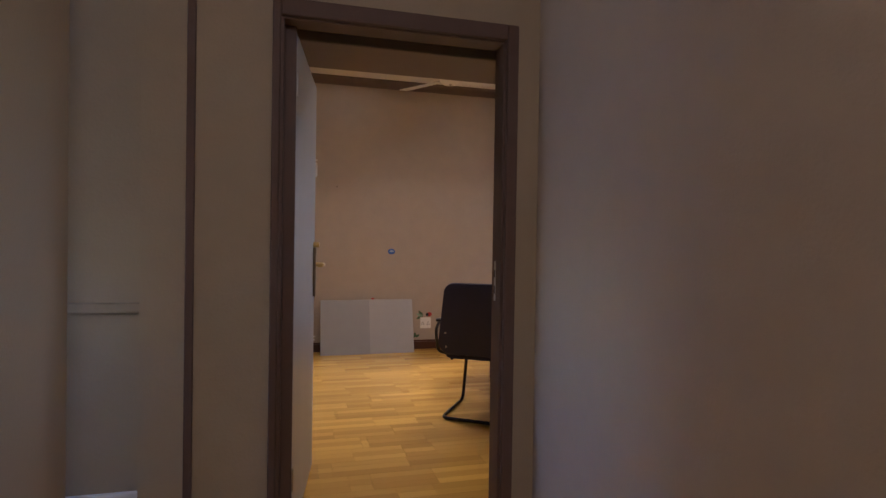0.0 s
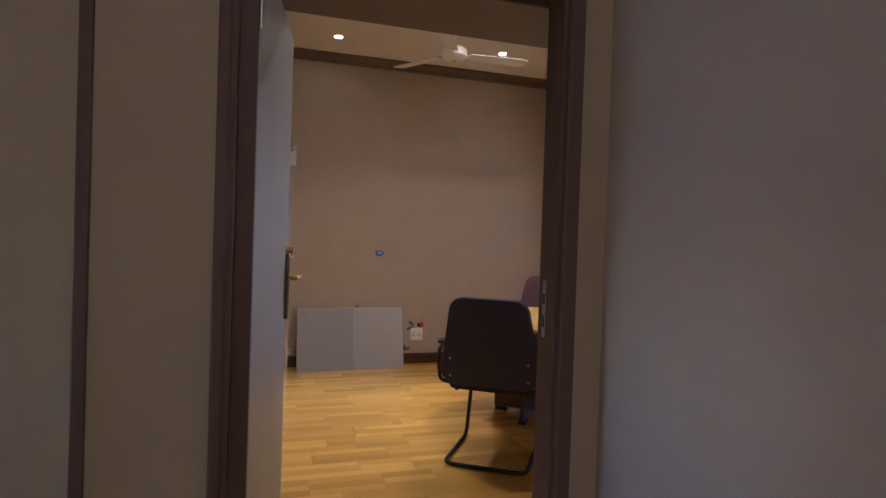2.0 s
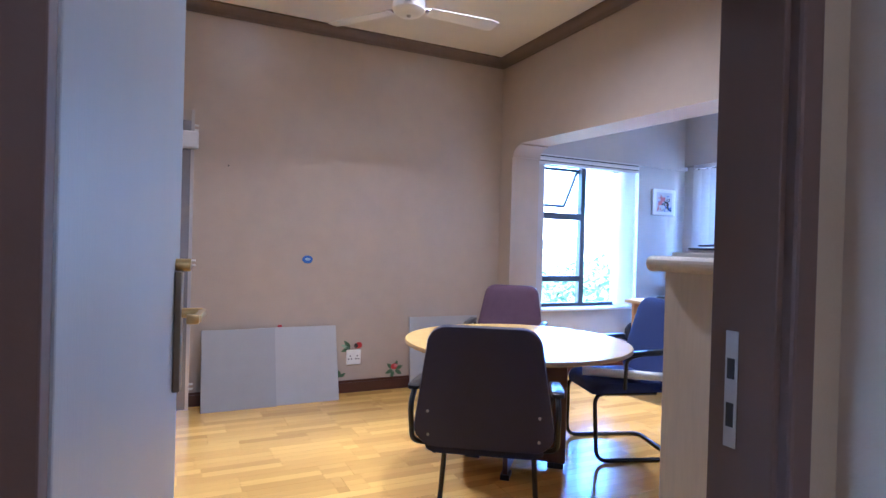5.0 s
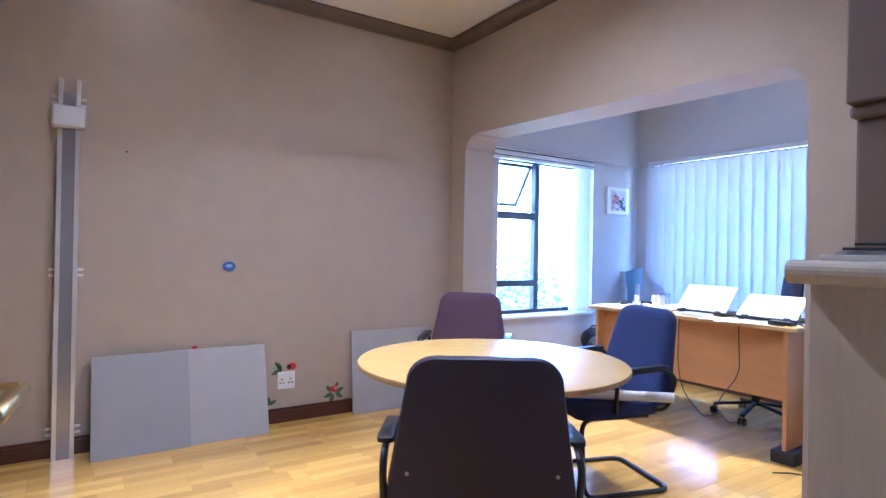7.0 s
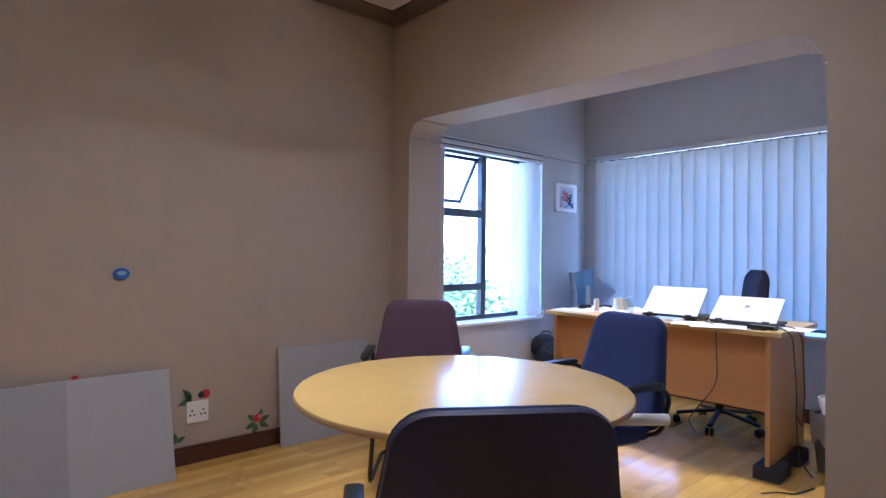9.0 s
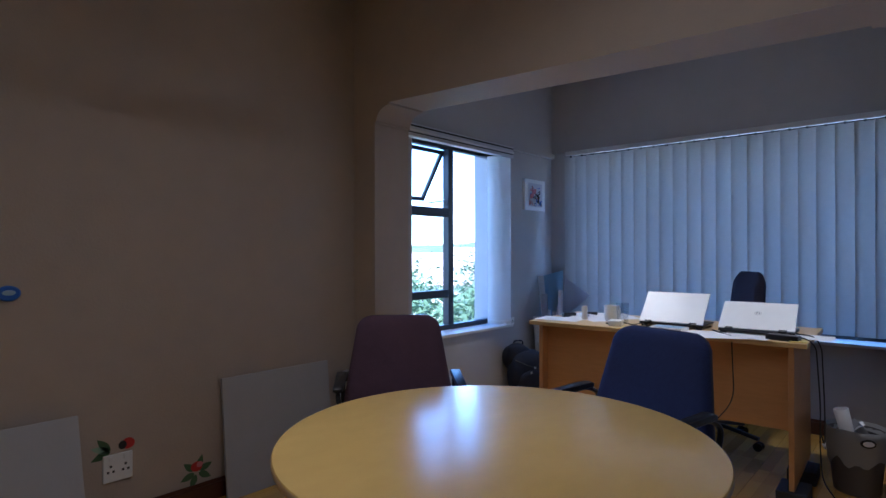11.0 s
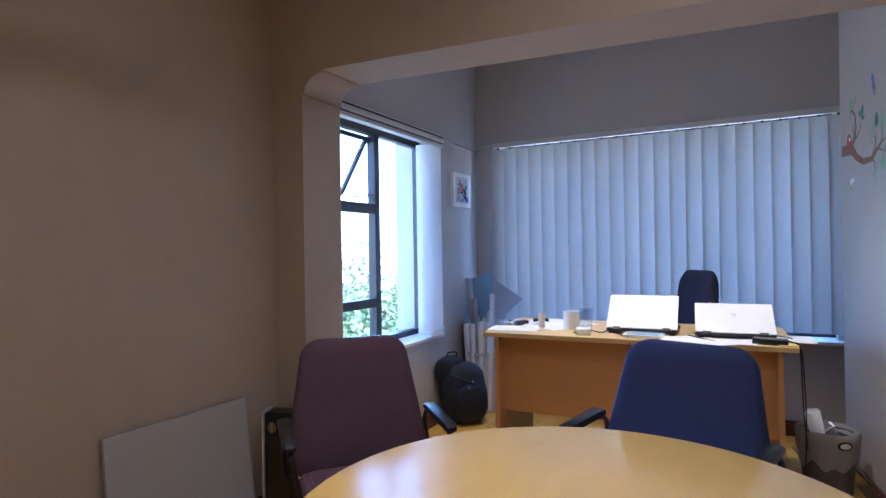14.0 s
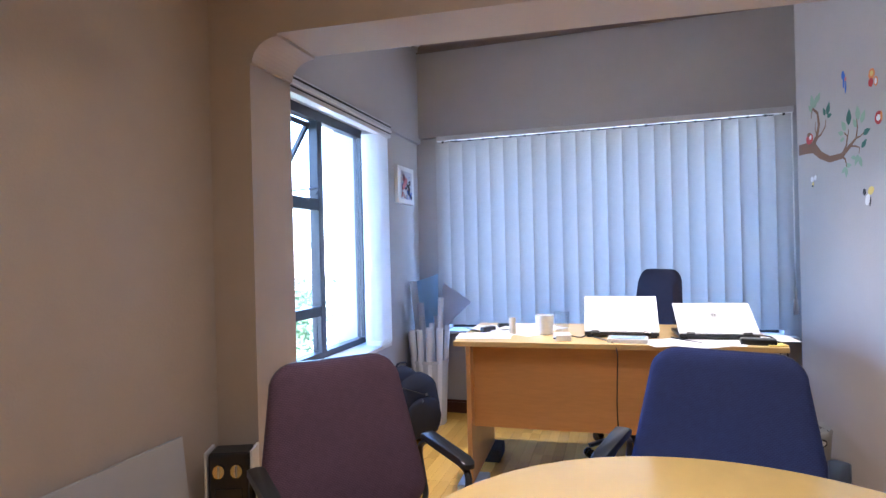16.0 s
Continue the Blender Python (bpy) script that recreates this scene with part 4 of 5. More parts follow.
cantilever_chair(M_NAVY_FABRIC, M_NAVY, "dark navy cantilever chair with its back to the doorway", facing(1.548, 4.288, 0.556, 0.831) @ Matrix.Diagonal((1.03, 1, 1, 1)))
cantilever_chair(M_PURPLE, M_BLACK, "plum woven cantilever chair beside the round table", facing(2.603, 5.852, -0.68, -0.733))
cantilever_chair(M_BLUE, M_NAVY, "blue fabric cantilever chair with a plan on its seat", facing(2.875, 4.905, -0.955, 0.295) @ Matrix.Diagonal((1.06, 1, 1, 1)))

roll = thing("paper_roll", "rolled white paper plan lying on the chair seat", "paper roll", pose(2.80, 4.70, 0.512, 0, 0, 0))
bm = bmesh.new()
a0, a1 = Vector((0.19, -0.16, 0.008)), Vector((-0.22, 0.20, 0.004))
side = Vector((0, 0, 1)).cross((a1 - a0).normalized())
rings = []
for p in (a0, a1):
    rings.append([[bm.verts.new(p + side * math.cos(2 * math.pi * k / 16) * r + Vector((0, 0, 1)) * math.sin(2 * math.pi * k / 16) * r) for k in range(16)] for r in (0.026, 0.021)])
for k in range(16):
    j = (k + 1) % 16
    (o0, i0), (o1, i1) = rings
    for q in ((o0[k], o0[j], o1[j], o1[k]), (i0[k], i0[j], i1[j], i1[k]), (o0[k], o0[j], i0[j], i0[k]), (o1[k], o1[j], i1[j], i1[k])):
        bm.faces.new(q)
part("sheet", bm, M_PAPER, roll, smooth=True)

bm = boxed(-0.105, 0.105, -0.148, 0.148, 0, 0.003)
solid("paper_sheet", bm, M_PAPER, "white papers lying on the blue chair seat", "paper", pose(2.81, 4.86, 0.4905, 0, 0, 40))

# ---- cabinet by the doorway ----
cab = thing("cabinet", "whitish wood grain side cabinet with bullnose top", "cabinet")
part("body", boxed(1.475, 2.22, 2.755, 3.14, 0.06, 1.212, bevel=0.002), M_CAB, cab)
part("side_panel", boxed(1.457, 1.475, 2.752, 3.235, 0, 1.212, bevel=0.002), M_CAB, cab)
part("plinth", boxed(1.475, 2.22, 2.755, 3.12, 0, 0.06), M_BROWN, cab)
bm = bmesh.new()
prof = [(1.45, 1.212), (1.425, 1.212)] + [(1.425 - 0.02 * math.sin(radians(a)), 1.232 - 0.02 * math.cos(radians(a))) for a in range(0, 181, 20)] + [(1.425, 1.252), (2.225, 1.252), (2.225, 1.212)]
sheet(bm, prof, 0.50, lambda x, z, d: (x, 2.752 + d, z))
part("top", bm, M_CAB, cab, "bullnose edged top")
for i, x in enumerate((1.46, 1.84)):
    d = part("door", boxed(x, x + 0.375, 3.14, 3.158, 0.07, 1.19, bevel=0.002), M_CAB, cab)
    part("handle", boxed(x + (0.32 if i == 0 else 0.04), x + (0.335 if i == 0 else 0.055), 3.158, 3.175, 0.6, 0.72, bevel=0.003), M_STEEL, d)
z = 1.252
for i, (x0, y0, w, d, h, rz, m) in enumerate(((1.48, 2.985, 0.34, 0.24, 0.010, 3, M_PAPER), (1.50, 2.99, 0.32, 0.23, 0.008, -3, M_PAPER_GREY), (1.51, 2.985, 0.32, 0.22, 0.005, 2, M_INK), (1.56, 2.99, 0.28, 0.21, 0.004, 8, M_INK))):
    solid("magazine", boxed(0, w, 0, d, 0, h, bevel=0.001), m, "dark glossy magazine lying on the cabinet" if m is M_INK else "pale booklet lying on the cabinet", "magazine", pose(x0, y0, z + (0.004 if i == 3 else 0), 0, -3 if i == 3 else 0, rz), group="papers on the cabinet")
    z += h
tray = thing("letter_tray", "white plastic letter tray on the cabinet", "tray", pose(1.90, 2.94, 1.252))
for i in range(3):
    bm = boxed(0, 0.24, 0, 0.28, 0.01 + i * 0.07, 0.014 + i * 0.07, bevel=0.001)
    box(bm, 0, 0.004, 0, 0.28, 0.014 + i * 0.07, 0.034 + i * 0.07)
    box(bm, 0.236, 0.24, 0, 0.28, 0.014 + i * 0.07, 0.034 + i * 0.07)
    part("shelf", bm, M_PLASTIC, tray)
for x, y in ((0.01, 0.01), (0.23, 0.01), (0.01, 0.27), (0.23, 0.27)):
    bm = bmesh.new()
    tube(bm, [(x, y, 0), (x, y, 0.17)], 0.004, 6)
    part("post", bm, M_PLASTIC, tray)

# ---- heater ----
heater = thing("heater", "black panel heater with two silver dials", "heater", pose(2.978, 6.62, 0, 0, 0, -68) @ Matrix.Diagonal((0.92, 0.9, 1.08, 1)))
part("body", boxed(-0.085, 0.085, -0.06, 0.06, 0.02, 0.505, bevel=0.012), M_BLACK, heater)
part("grille", boxed(-0.055, 0.055, -0.064, -0.058, 0.06, 0.38, bevel=0.002), M_BLACK_TUBE, heater)
for x in (-0.1, 0.088):
    part("side_rail", boxed(x, x + 0.012, -0.06, 0.06, 0.0, 0.51, bevel=0.004), M_ALU, heater, "silver side rail")
for x in (-0.036, 0.036):
    bm = bmesh.new()
    tube(bm, [(x, -0.058, 0.445), (x, -0.078, 0.445)], 0.024, 20)
    k = part("dial", bm, M_CHROME, heater, "silver dial", smooth=True)
    part("pointer", boxed(x - 0.003, x + 0.003, -0.084, -0.078, 0.425, 0.465, bevel=0.001), M_STEEL, k)

# ---- desk ----
desk = thing("desk", "beech laminate desk raised on blocks", "desk", pose(3.964, 5.199, 0, 0, 0, 2.3))
part("desktop", boxed(0, 0.74, -0.785, 0.785, 0.803, 0.829, bevel=0.003), M_DESKTOP, desk)
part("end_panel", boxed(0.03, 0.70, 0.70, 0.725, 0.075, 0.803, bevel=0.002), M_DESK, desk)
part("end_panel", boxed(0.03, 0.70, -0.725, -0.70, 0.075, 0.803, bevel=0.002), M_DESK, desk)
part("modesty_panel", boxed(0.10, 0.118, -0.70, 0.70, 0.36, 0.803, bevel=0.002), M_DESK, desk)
for y, x, mat, lab in ((0.7125, 0.03, M_BLOCK_GREY, "blue grey block under the desk end"), (0.7125, 0.56, M_BLOCK, "charcoal block under the desk end"), (-0.7125, 0.03, M_BLOCK, "charcoal block under the desk end"), (-0.7125, 0.40, M_BLOCK, "charcoal block under the desk end")):
    solid("block", boxed(-0.02, 0.18, -0.07, 0.07, 0, 0.075, bevel=0.006), mat, lab, "block", desk.matrix_world @ pose(x, y, 0), group="blocks under the desk")
TOP = 0.829


def on_desk(x, y, z=TOP, rz=0):
    return pose(x, y, z, 0, 0, rz)


def laptop(x, y, rz, lean, h, label):
    """Hinge along the local y axis; the lid leans over the keyboard towards +x."""
    l = thing("laptop", label, "laptop", on_desk(x, y, TOP, rz), group="laptops on the desk")
    part("base", boxed(0, 0.245, -0.185, 0.185, 0.012, 0.028, bevel=0.004), M_BLACK, l, "black laptop base")
    for fy in (-0.16, 0.16):
        for fx in (0.02, 0.22):
            part("foot", boxed(fx - 0.01, fx + 0.01, fy - 0.015, fy + 0.015, 0, 0.012), M_BLACK, l)
    lid = part("lid", boxed(-0.006, 0.0, -0.186, 0.186, 0.0, h, bevel=0.0028), M_PLASTIC, l, "glossy white lid")
    lid.location, lid.rotation_euler = (0.004, 0, 0.03), (0, radians(lean), 0)
    part("screen", boxed(0.0, 0.0035, -0.18, 0.18, 0.008, h - 0.006), M_INK, lid)
    for y2 in (-0.13, 0.13):
        part("hinge", boxed(-0.009, 0.006, y2 - 0.02, y2 + 0.02, -0.012, 0.006, bevel=0.002), M_BLACK, lid)
    if "mark" in label:
        bm = bmesh.new()
        tube(bm, [(-0.0068, 0, h * 0.58), (-0.0058, 0, h * 0.58)], 0.019, 24)
        d = part("emblem", bm, M_STEEL, lid, "round grey emblem")
        for dy in (-0.007, 0.004):
            part("emblem_bar", boxed(-0.0075, -0.0066, dy, dy + 0.004, h * 0.58 - 0.009, h * 0.58 + 0.009), M_INK, d)
    return l


laptop(4.165, 5.14, 1.5, 44, 0.235, "white laptop with raised lid, open on the desk")
laptop(4.155, 4.68, 4.0, 56, 0.235, "white laptop with a round mark on its lid")
mug = thing("mug", "white ceramic mug with a handle", "mug", on_desk(4.25, 5.545, TOP, -115))
bm = bmesh.new()
lathe(bm, [(0.036, 0), (0.044, 0.004), (0.05, 0.07), (0.05, 0.105), (0.047, 0.105), (0.045, 0.06), (0.036, 0.008)], 28)
part("cup", bm, M_PLASTIC, mug, smooth=True)
bm = bmesh.new()
tube(bm, bend([(-0.01, 0.047, 0.085), (-0.01, 0.082, 0.08), (-0.01, 0.078, 0.03), (-0.01, 0.045, 0.024)], 0.02), 0.005, 8)
part("handle", bm, M_PLASTIC, mug, smooth=True)
glass = thing("tumbler", "clear drinking glass beside the mug", "glass", on_desk(4.19, 5.445))
bm = bmesh.new()
lathe(bm, [(0.03, 0), (0.033, 0.003), (0.042, 0.13), (0.0405, 0.13), (0.0315, 0.01)], 28)
part("wall", bm, M_TUMBLER, glass, smooth=True)
bm = bmesh.new()
lathe(bm, [(0.017, 0), (0.019, 0.003), (0.019, 0.085), (0.016, 0.09), (0.006, 0.09)], 20)
solid("glue_stick", bm, M_CARDBOARD, "small beige tube standing on papers", "tube", on_desk(4.20, 5.715, TOP + 0.003), smooth=True)
solid("power_adapter", boxed(-0.045, 0.045, -0.04, 0.04, 0, 0.035, bevel=0.006), M_PLASTIC, "small white adapter box", "adapter", on_desk(4.06, 5.43, TOP, 12))
solid("power_brick", boxed(-0.03, 0.03, -0.075, 0.075, 0, 0.03, bevel=0.006), M_BLACK, "black power supply brick by the desk edge", "adapter", on_desk(4.06, 4.53, TOP, -6))
case = thing("plastic_case", "clear plastic case holding a pale blue card", "box", on_desk(4.06, 5.11, TOP, -4))
part("tray", boxed(-0.06, 0.06, -0.095, 0.095, 0, 0.02, bevel=0.003), M_PAPER, case)
part("card", boxed(-0.045, 0.05, -0.08, 0.08, 0.0204, 0.022), M_PAPER_BLUE, case, "pale blue card")
part("lid", boxed(-0.061, 0.061, -0.096, 0.096, 0.0225, 0.026, bevel=0.001), M_TUMBLER, case, "clear lid")
solid("stapler", boxed(-0.02, 0.02, -0.05, 0.05, 0, 0.03, bevel=0.008), M_BLACK, "small black stapler on papers", "stapler", on_desk(4.27, 5.87, TOP + 0.003, 60))
solid("computer_mouse", boxed(-0.025, 0.025, -0.05, 0.05, 0, 0.025, bevel=0.008), M_BLACK, "black computer mouse on papers", "mouse", on_desk(4.45, 5.80, TOP + 0.003, 20))
rd = random.Random(3)
for i, (x, y, rz) in enumerate(((4.42, 5.78, 20), (4.30, 5.68, -35), (4.13, 5.86, 8), (4.44, 5.60, 50), (4.06, 4.90, 25), (4.10, 4.72, -10), (4.24, 4.48, 4), (4.36, 5.85, -8), (4.20, 5.80, 62), (4.48, 5.70, 5), (4.03, 4.83, -60))):
    bm = bmesh.new()
    n = 6
    grid = [[bm.verts.new(((a / n - 0.5) * 0.21, (b / n - 0.5) * 0.297, 0.0008 + i * 0.0004 + (0.004 if i not in (0, 7, 9) else 0.035) * max(0, noise.noise((a * 0.45, b * 0.45, i * 3.1))))) for b in range(n + 1)] for a in range(n + 1)]
    for a in range(n):
        for b in range(n):
            bm.faces.new((grid[a][b], grid[a + 1][b], grid[a + 1][b + 1], grid[a][b + 1]))
    solid("paper_sheet", bm, M_PAPER, "loose white paper sheet on the desk", "paper", on_desk(x, y, TOP, rz), group="papers on the desk", smooth=True)
solid("sticky_note", boxed(-0.04, 0.04, -0.04, 0.04, 0, 0.006, bevel=0.001), M_YELLOW, "yellow note pad at the desk corner", "note pad", on_desk(4.05, 4.46, TOP, 10))


def cable(pts, label, r=0.0035):
    bm = bmesh.new()
    tube(bm, bend(pts, 0.08, 6), r, 6)
    return solid("cable", bm, M_BLACK, label, "cable", group="desk cables", smooth=True)


cable([(4.16, 5.30, 0.84), (4.0, 5.18, 0.833), (3.95, 5.16, 0.80), (3.955, 5.17, 0.5), (3.99, 5.16, 0.33), (4.15, 5.2, 0.2), (4.5, 5.3, 0.006), (4.7, 5.3, 0.006)], "thin black cable hanging from the desk")
cable([(4.16, 4.90, 0.84), (4.02, 4.76, 0.833), (3.97, 4.75, 0.80), (3.975, 4.74, 0.5), (3.99, 4.86, 0.34), (4.15, 5.0, 0.2), (4.5, 5.1, 0.006), (4.7, 5.1, 0.006)], "thin black cable hanging from the desk")
cable([(4.16, 4.55, 0.85), (4.12, 4.43, 0.838), (4.12, 4.395, 0.80), (4.14, 4.38, 0.5), (4.15, 4.385, 0.3), (4.2, 4.38, 0.1), (4.25, 4.33, 0.006)], "black cable looped at the desk end", 0.0035)
cable([(4.22, 4.52, 0.85), (4.26, 4.42, 0.838), (4.265, 4.39, 0.78), (4.28, 4.38, 0.45), (4.2, 4.37, 0.28), (4.15, 4.38, 0.36)], "black cable looped at the desk end", 0.0035)
cable([(4.0, 5.47, 0.845), (4.09, 5.40, 0.85), (4.1, 5.34, 0.835), (4.2, 5.3, 0.85), (4.22, 5.26, 0.838)], "short black cable on the desk")
cable([(3.8, 4.44, 0.006), (3.9, 4.38, 0.006), (3.92, 4.32, 0.006), (4.1, 4.28, 0.006)], "black cable lying on the floor")

# ---- office chair behind the desk ----
office = thing("office_chair", "black high-back swivel chair behind the desk", "chair", pose(4.84, 5.09, 0, 0, 0, 37))
bm = bmesh.new()
pillow(bm, rounded(0.44, 0.36, 0.58, 1.15, 0.09), [(0.9, -0.02), (1, 0), (1, 0.03), (0.9, 0.055), (0.5, 0.065)], lambda x, z, d: (x, -0.21 - (z - 0.58) * 0.1 + d, z))
part("backrest", bm, M_NAVY_FABRIC, office, smooth=True)
bm = bmesh.new()
pillow(bm, rounded(0.48, 0.48, -0.22, 0.26, 0.09), [(0.9, 0.44), (1, 0.455), (1, 0.5), (0.9, 0.52), (0.4, 0.525)], lambda x, y, d: (x, y, d))
part("seat", bm, M_NAVY_FABRIC, office, smooth=True)
bm = bmesh.new()
lathe(bm, [(0.03, 0.1), (0.03, 0.3), (0.02, 0.3), (0.02, 0.44)], 16)
part("gas_lift", bm, M_BLACK_TUBE, office, smooth=True)
part("back_bracket", boxed(-0.03, 0.03, -0.25, -0.15, 0.44, 0.455, bevel=0.003), M_BLACK, office)
part("back_upright", boxed(-0.03, 0.03, -0.262, -0.245, 0.44, 0.75, bevel=0.003), M_BLACK, office)
for a in range(5):
    c, s = math.cos(radians(72 * a + 10)), math.sin(radians(72 * a + 10))
    bm = bmesh.new()
    tube(bm, [(0.02 * c, 0.02 * s, 0.12), (0.15 * c, 0.15 * s, 0.1), (0.29 * c, 0.29 * s, 0.075)], 0.02, 8, 0.7)
    leg = part("leg", bm, M_BLACK, office, smooth=True)
    bm = bmesh.new()
    for o in (-0.016, 0.016):
        tube(bm, [(0.29 * c - s * (o - 0.009), 0.29 * s + c * (o - 0.009), 0.028), (0.29 * c - s * (o + 0.009), 0.29 * s + c * (o + 0.009), 0.028)], 0.028, 14)
    part("castor", bm, M_BLACK_TUBE, leg, smooth=True)

# ---- bins, bag, plans ----
waste = thing("waste_bin", "grey plastic waste bin with a clear liner and paper", "bin", pose(4.475, 4.262, 0))
bm = bmesh.new()
lathe(bm, [(0.1, 0), (0.105, 0.004), (0.135, 0.30), (0.14, 0.31), (0.14, 0.325), (0.131, 0.325), (0.1, 0.012)], 32)
part("body", bm, M_BINDARK, waste, smooth=True)
bm = bmesh.new()
prof = [(0.131, 0.17), (0.138, 0.24), (0.143, 0.30), (0.146, 0.33), (0.138, 0.345), (0.126, 0.30)]
lathe(bm, prof, 40, close=False)
for v in bm.verts:
    low = v.co.z < 0.2
    v.co += Vector((noise.noise(v.co * 22), noise.noise(v.co * 22 + Vector((5, 0, 0))), noise.noise(v.co * 18))) * 0.006
    if low:
        v.co.z += 0.07 * noise.noise(Vector((v.co.x * 14, v.co.y * 14, 3)))
part("liner", bm, M_LINER, waste, "crumpled clear liner", smooth=True)
for a in (205, 25):
    bm = bmesh.new()
    c, s = math.cos(radians(a)), math.sin(radians(a))
    pts = [(0.142 * c - s * 0.03 * math.cos(q), 0.142 * s + c * 0.03 * math.cos(q), 0.295 + 0.017 * math.sin(q)) for q in [2 * math.pi * k / 14 for k in range(15)]]
    tube(bm, pts, 0.006, 6)
    ring = part("handle_ring", bm, M_BLACK, waste, "black oval grip", smooth=True)
    bm = bmesh.new()
    sheet(bm, blob(0.026, 0.014), 0.002, lambda u, v, d: ((0.146 + d) * c - s * u, (0.146 + d) * s + c * u, 0.295 + v))
    part("grip_opening", bm, M_PAPER, ring, "pale liner showing through the grip")
bm = bmesh.new()
lathe(bm, [(0.026, 0), (0.03, 0.0), (0.036, 0.22), (0.033, 0.225), (0.03, 0.18)], 16)
for v in bm.verts:
    v.co += Vector((noise.noise(v.co * 16), noise.noise(v.co * 16 + Vector((2, 0, 0))), 0)) * 0.008
solid("waste_paper", bm, M_PAPER, "rolled white paper standing in the waste bin", "paper", waste.matrix_world @ pose(0.0, 0.02, 0.215, -12, -6, 0), group="papers in the bin", smooth=True)
for i, (x, y, rx, ry, rz, w) in enumerate(((0.04, -0.02, -30, 35, 80, 0.1), (0.02, 0.06, 50, 5, 10, 0.08))):
    bm = bmesh.new()
    n = 7
    g = [[bm.verts.new(((a / n - 0.5) * w, 0.03 * noise.noise((a * 0.5, b * 0.4, i * 7.0)), (b / n - 0.5) * 0.24)) for b in range(n + 1)] for a in range(n + 1)]
    for a in range(n):
        for b in range(n):
            bm.faces.new((g[a][b], g[a + 1][b], g[a + 1][b + 1], g[a][b + 1]))
    solid("waste_paper", bm, M_PAPER, "crumpled white paper in the waste bin", "paper", waste.matrix_world @ pose(x, y, 0.28, rx, ry, rz), group="papers in the bin", smooth=True)

tubs = thing("plan_bin", "pale grey bin packed with rolled plans", "bin", pose(5.16, 6.53, 0))
bm = bmesh.new()
lathe(bm, [(0.112, 0), (0.117, 0.004), (0.138, 0.46), (0.144, 0.465), (0.144, 0.485), (0.136, 0.485), (0.113, 0.012)], 32)
part("body", bm, M_BINPALE, tubs, smooth=True)
for z, w in ((0.38, 0.05), (0.24, 0.035)):
    bm = bmesh.new()
    tube(bm, bend([(-0.139 + 0.06 * (0.4 - z), -w, z), (-0.148, 0, z - 0.012), (-0.137 + 0.06 * (0.4 - z), w, z - 0.004)], 0.03), 0.004, 6)
    part("grip", bm, M_BINPALE, tubs, smooth=True)


def plan_roll(x, y, h, r, lean_x, lean_y, mat, label):
    """A hollow roll of paper standing in the bin."""
    bm = bmesh.new()
    lathe(bm, [(r * 0.7, 0.0), (r, 0.0), (r, h), (r * 0.93, h), (r * 0.7, h - 0.05)], 18)
    return solid("paper_roll", bm, mat, label, "paper roll", tubs.matrix_world @ pose(x, y, 0.02, lean_x, lean_y, 0), group="rolled plans in the bin", smooth=True)


for x, y, h, r, lx, ly, m in ((-0.075, 0.062, 0.69, 0.024, -3, -3, M_PAPER), (-0.092, 0.018, 0.70, 0.022, -1, -4, M_PAPER), (-0.088, -0.028, 0.715, 0.026, 1, -3, M_PAPER), (-0.062, -0.074, 0.705, 0.025, 3, -2, M_PAPER), (-0.03, 0.085, 0.66, 0.02, -5, 0, M_PAPER_GREY), (-0.04, 0.02, 0.89, 0.027, -2, 0, M_PAPER_GREY), (-0.02, -0.07, 0.93, 0.021, 2, 0, M_PAPER), (0.03, 0.05, 0.74, 0.026, -2, 2, M_PAPER), (0.045, -0.03, 0.78, 0.028, 1, 2, M_PAPER_GREY), (0.01, -0.015, 0.73, 0.022, 0, 1, M_PAPER), (0.055, -0.08, 0.71, 0.02, 3, 3, M_PAPER)):
    plan_roll(x, y, h, r, lx, ly, m, "tall rolled plan standing in the bin" if h > 0.8 else "rolled white plan standing in the bin")
bm = bmesh.new()
box(bm, -0.004, 0.004, -0.03, 0.03, 0, 0.19, bevel=0.001)
solid("folder", bm, M_BLACK, "narrow black folder wedged among rolled plans", "folder", tubs.matrix_world @ pose(-0.055, 0.105, 0.50, 10, -4, 20))


def plan_sheet(y_at, z_at, x_at, outline, mat, label, curl, turn):
    """A stiff bowed sheet standing in the bin; outline in (across, up) from its foot."""
    bm = bmesh.new()
    n = 8
    low_l, low_r, top_r, top_l = [Vector((*p, 0)) for p in outline]
    g = []
    for a in range(n + 1):
        u = a / n
        lo, hi = low_l.lerp(low_r, u), top_l.lerp(top_r, u)
        g.append([bm.verts.new((curl * (2 * u - 1) ** 2, *lo.lerp(hi, b / n).to_2d())) for b in range(n + 1)])
    for a in range(n):
        for b in range(n):
            bm.faces.new((g[a][b], g[a + 1][b], g[a + 1][b + 1], g[a][b + 1]))
    bmesh.ops.solidify(bm, geom=bm.faces[:], thickness=0.002)
    return solid("plan_sheet", bm, mat, label, "plan", pose(x_at, y_at, z_at, 0, 0, turn), group="plans in the corner", smooth=True)


plan_sheet(6.54, 0.30, 5.25, [(0.06, 0), (-0.05, 0), (-0.06, 0.82), (0.135, 0.76)], M_PAPER_BLUE, "pale blue plan sheet fanned out of the bin", 0.035, 20)
plan_sheet(6.57, 0.30, 5.22, [(0.05, 0), (0.0, 0), (0.07, 0.77), (0.125, 0.77)], M_PAPER, "folded white plan fanned out of the bin", 0.01, 20)
plan_sheet(6.46, 0.42, 5.245, [(0.03, 0.22), (-0.10, 0.36), (-0.24, 0.48), (-0.02, 0.635)], M_PAPER_GREY, "grey plan sheet tilted over the bin", -0.02, 18)

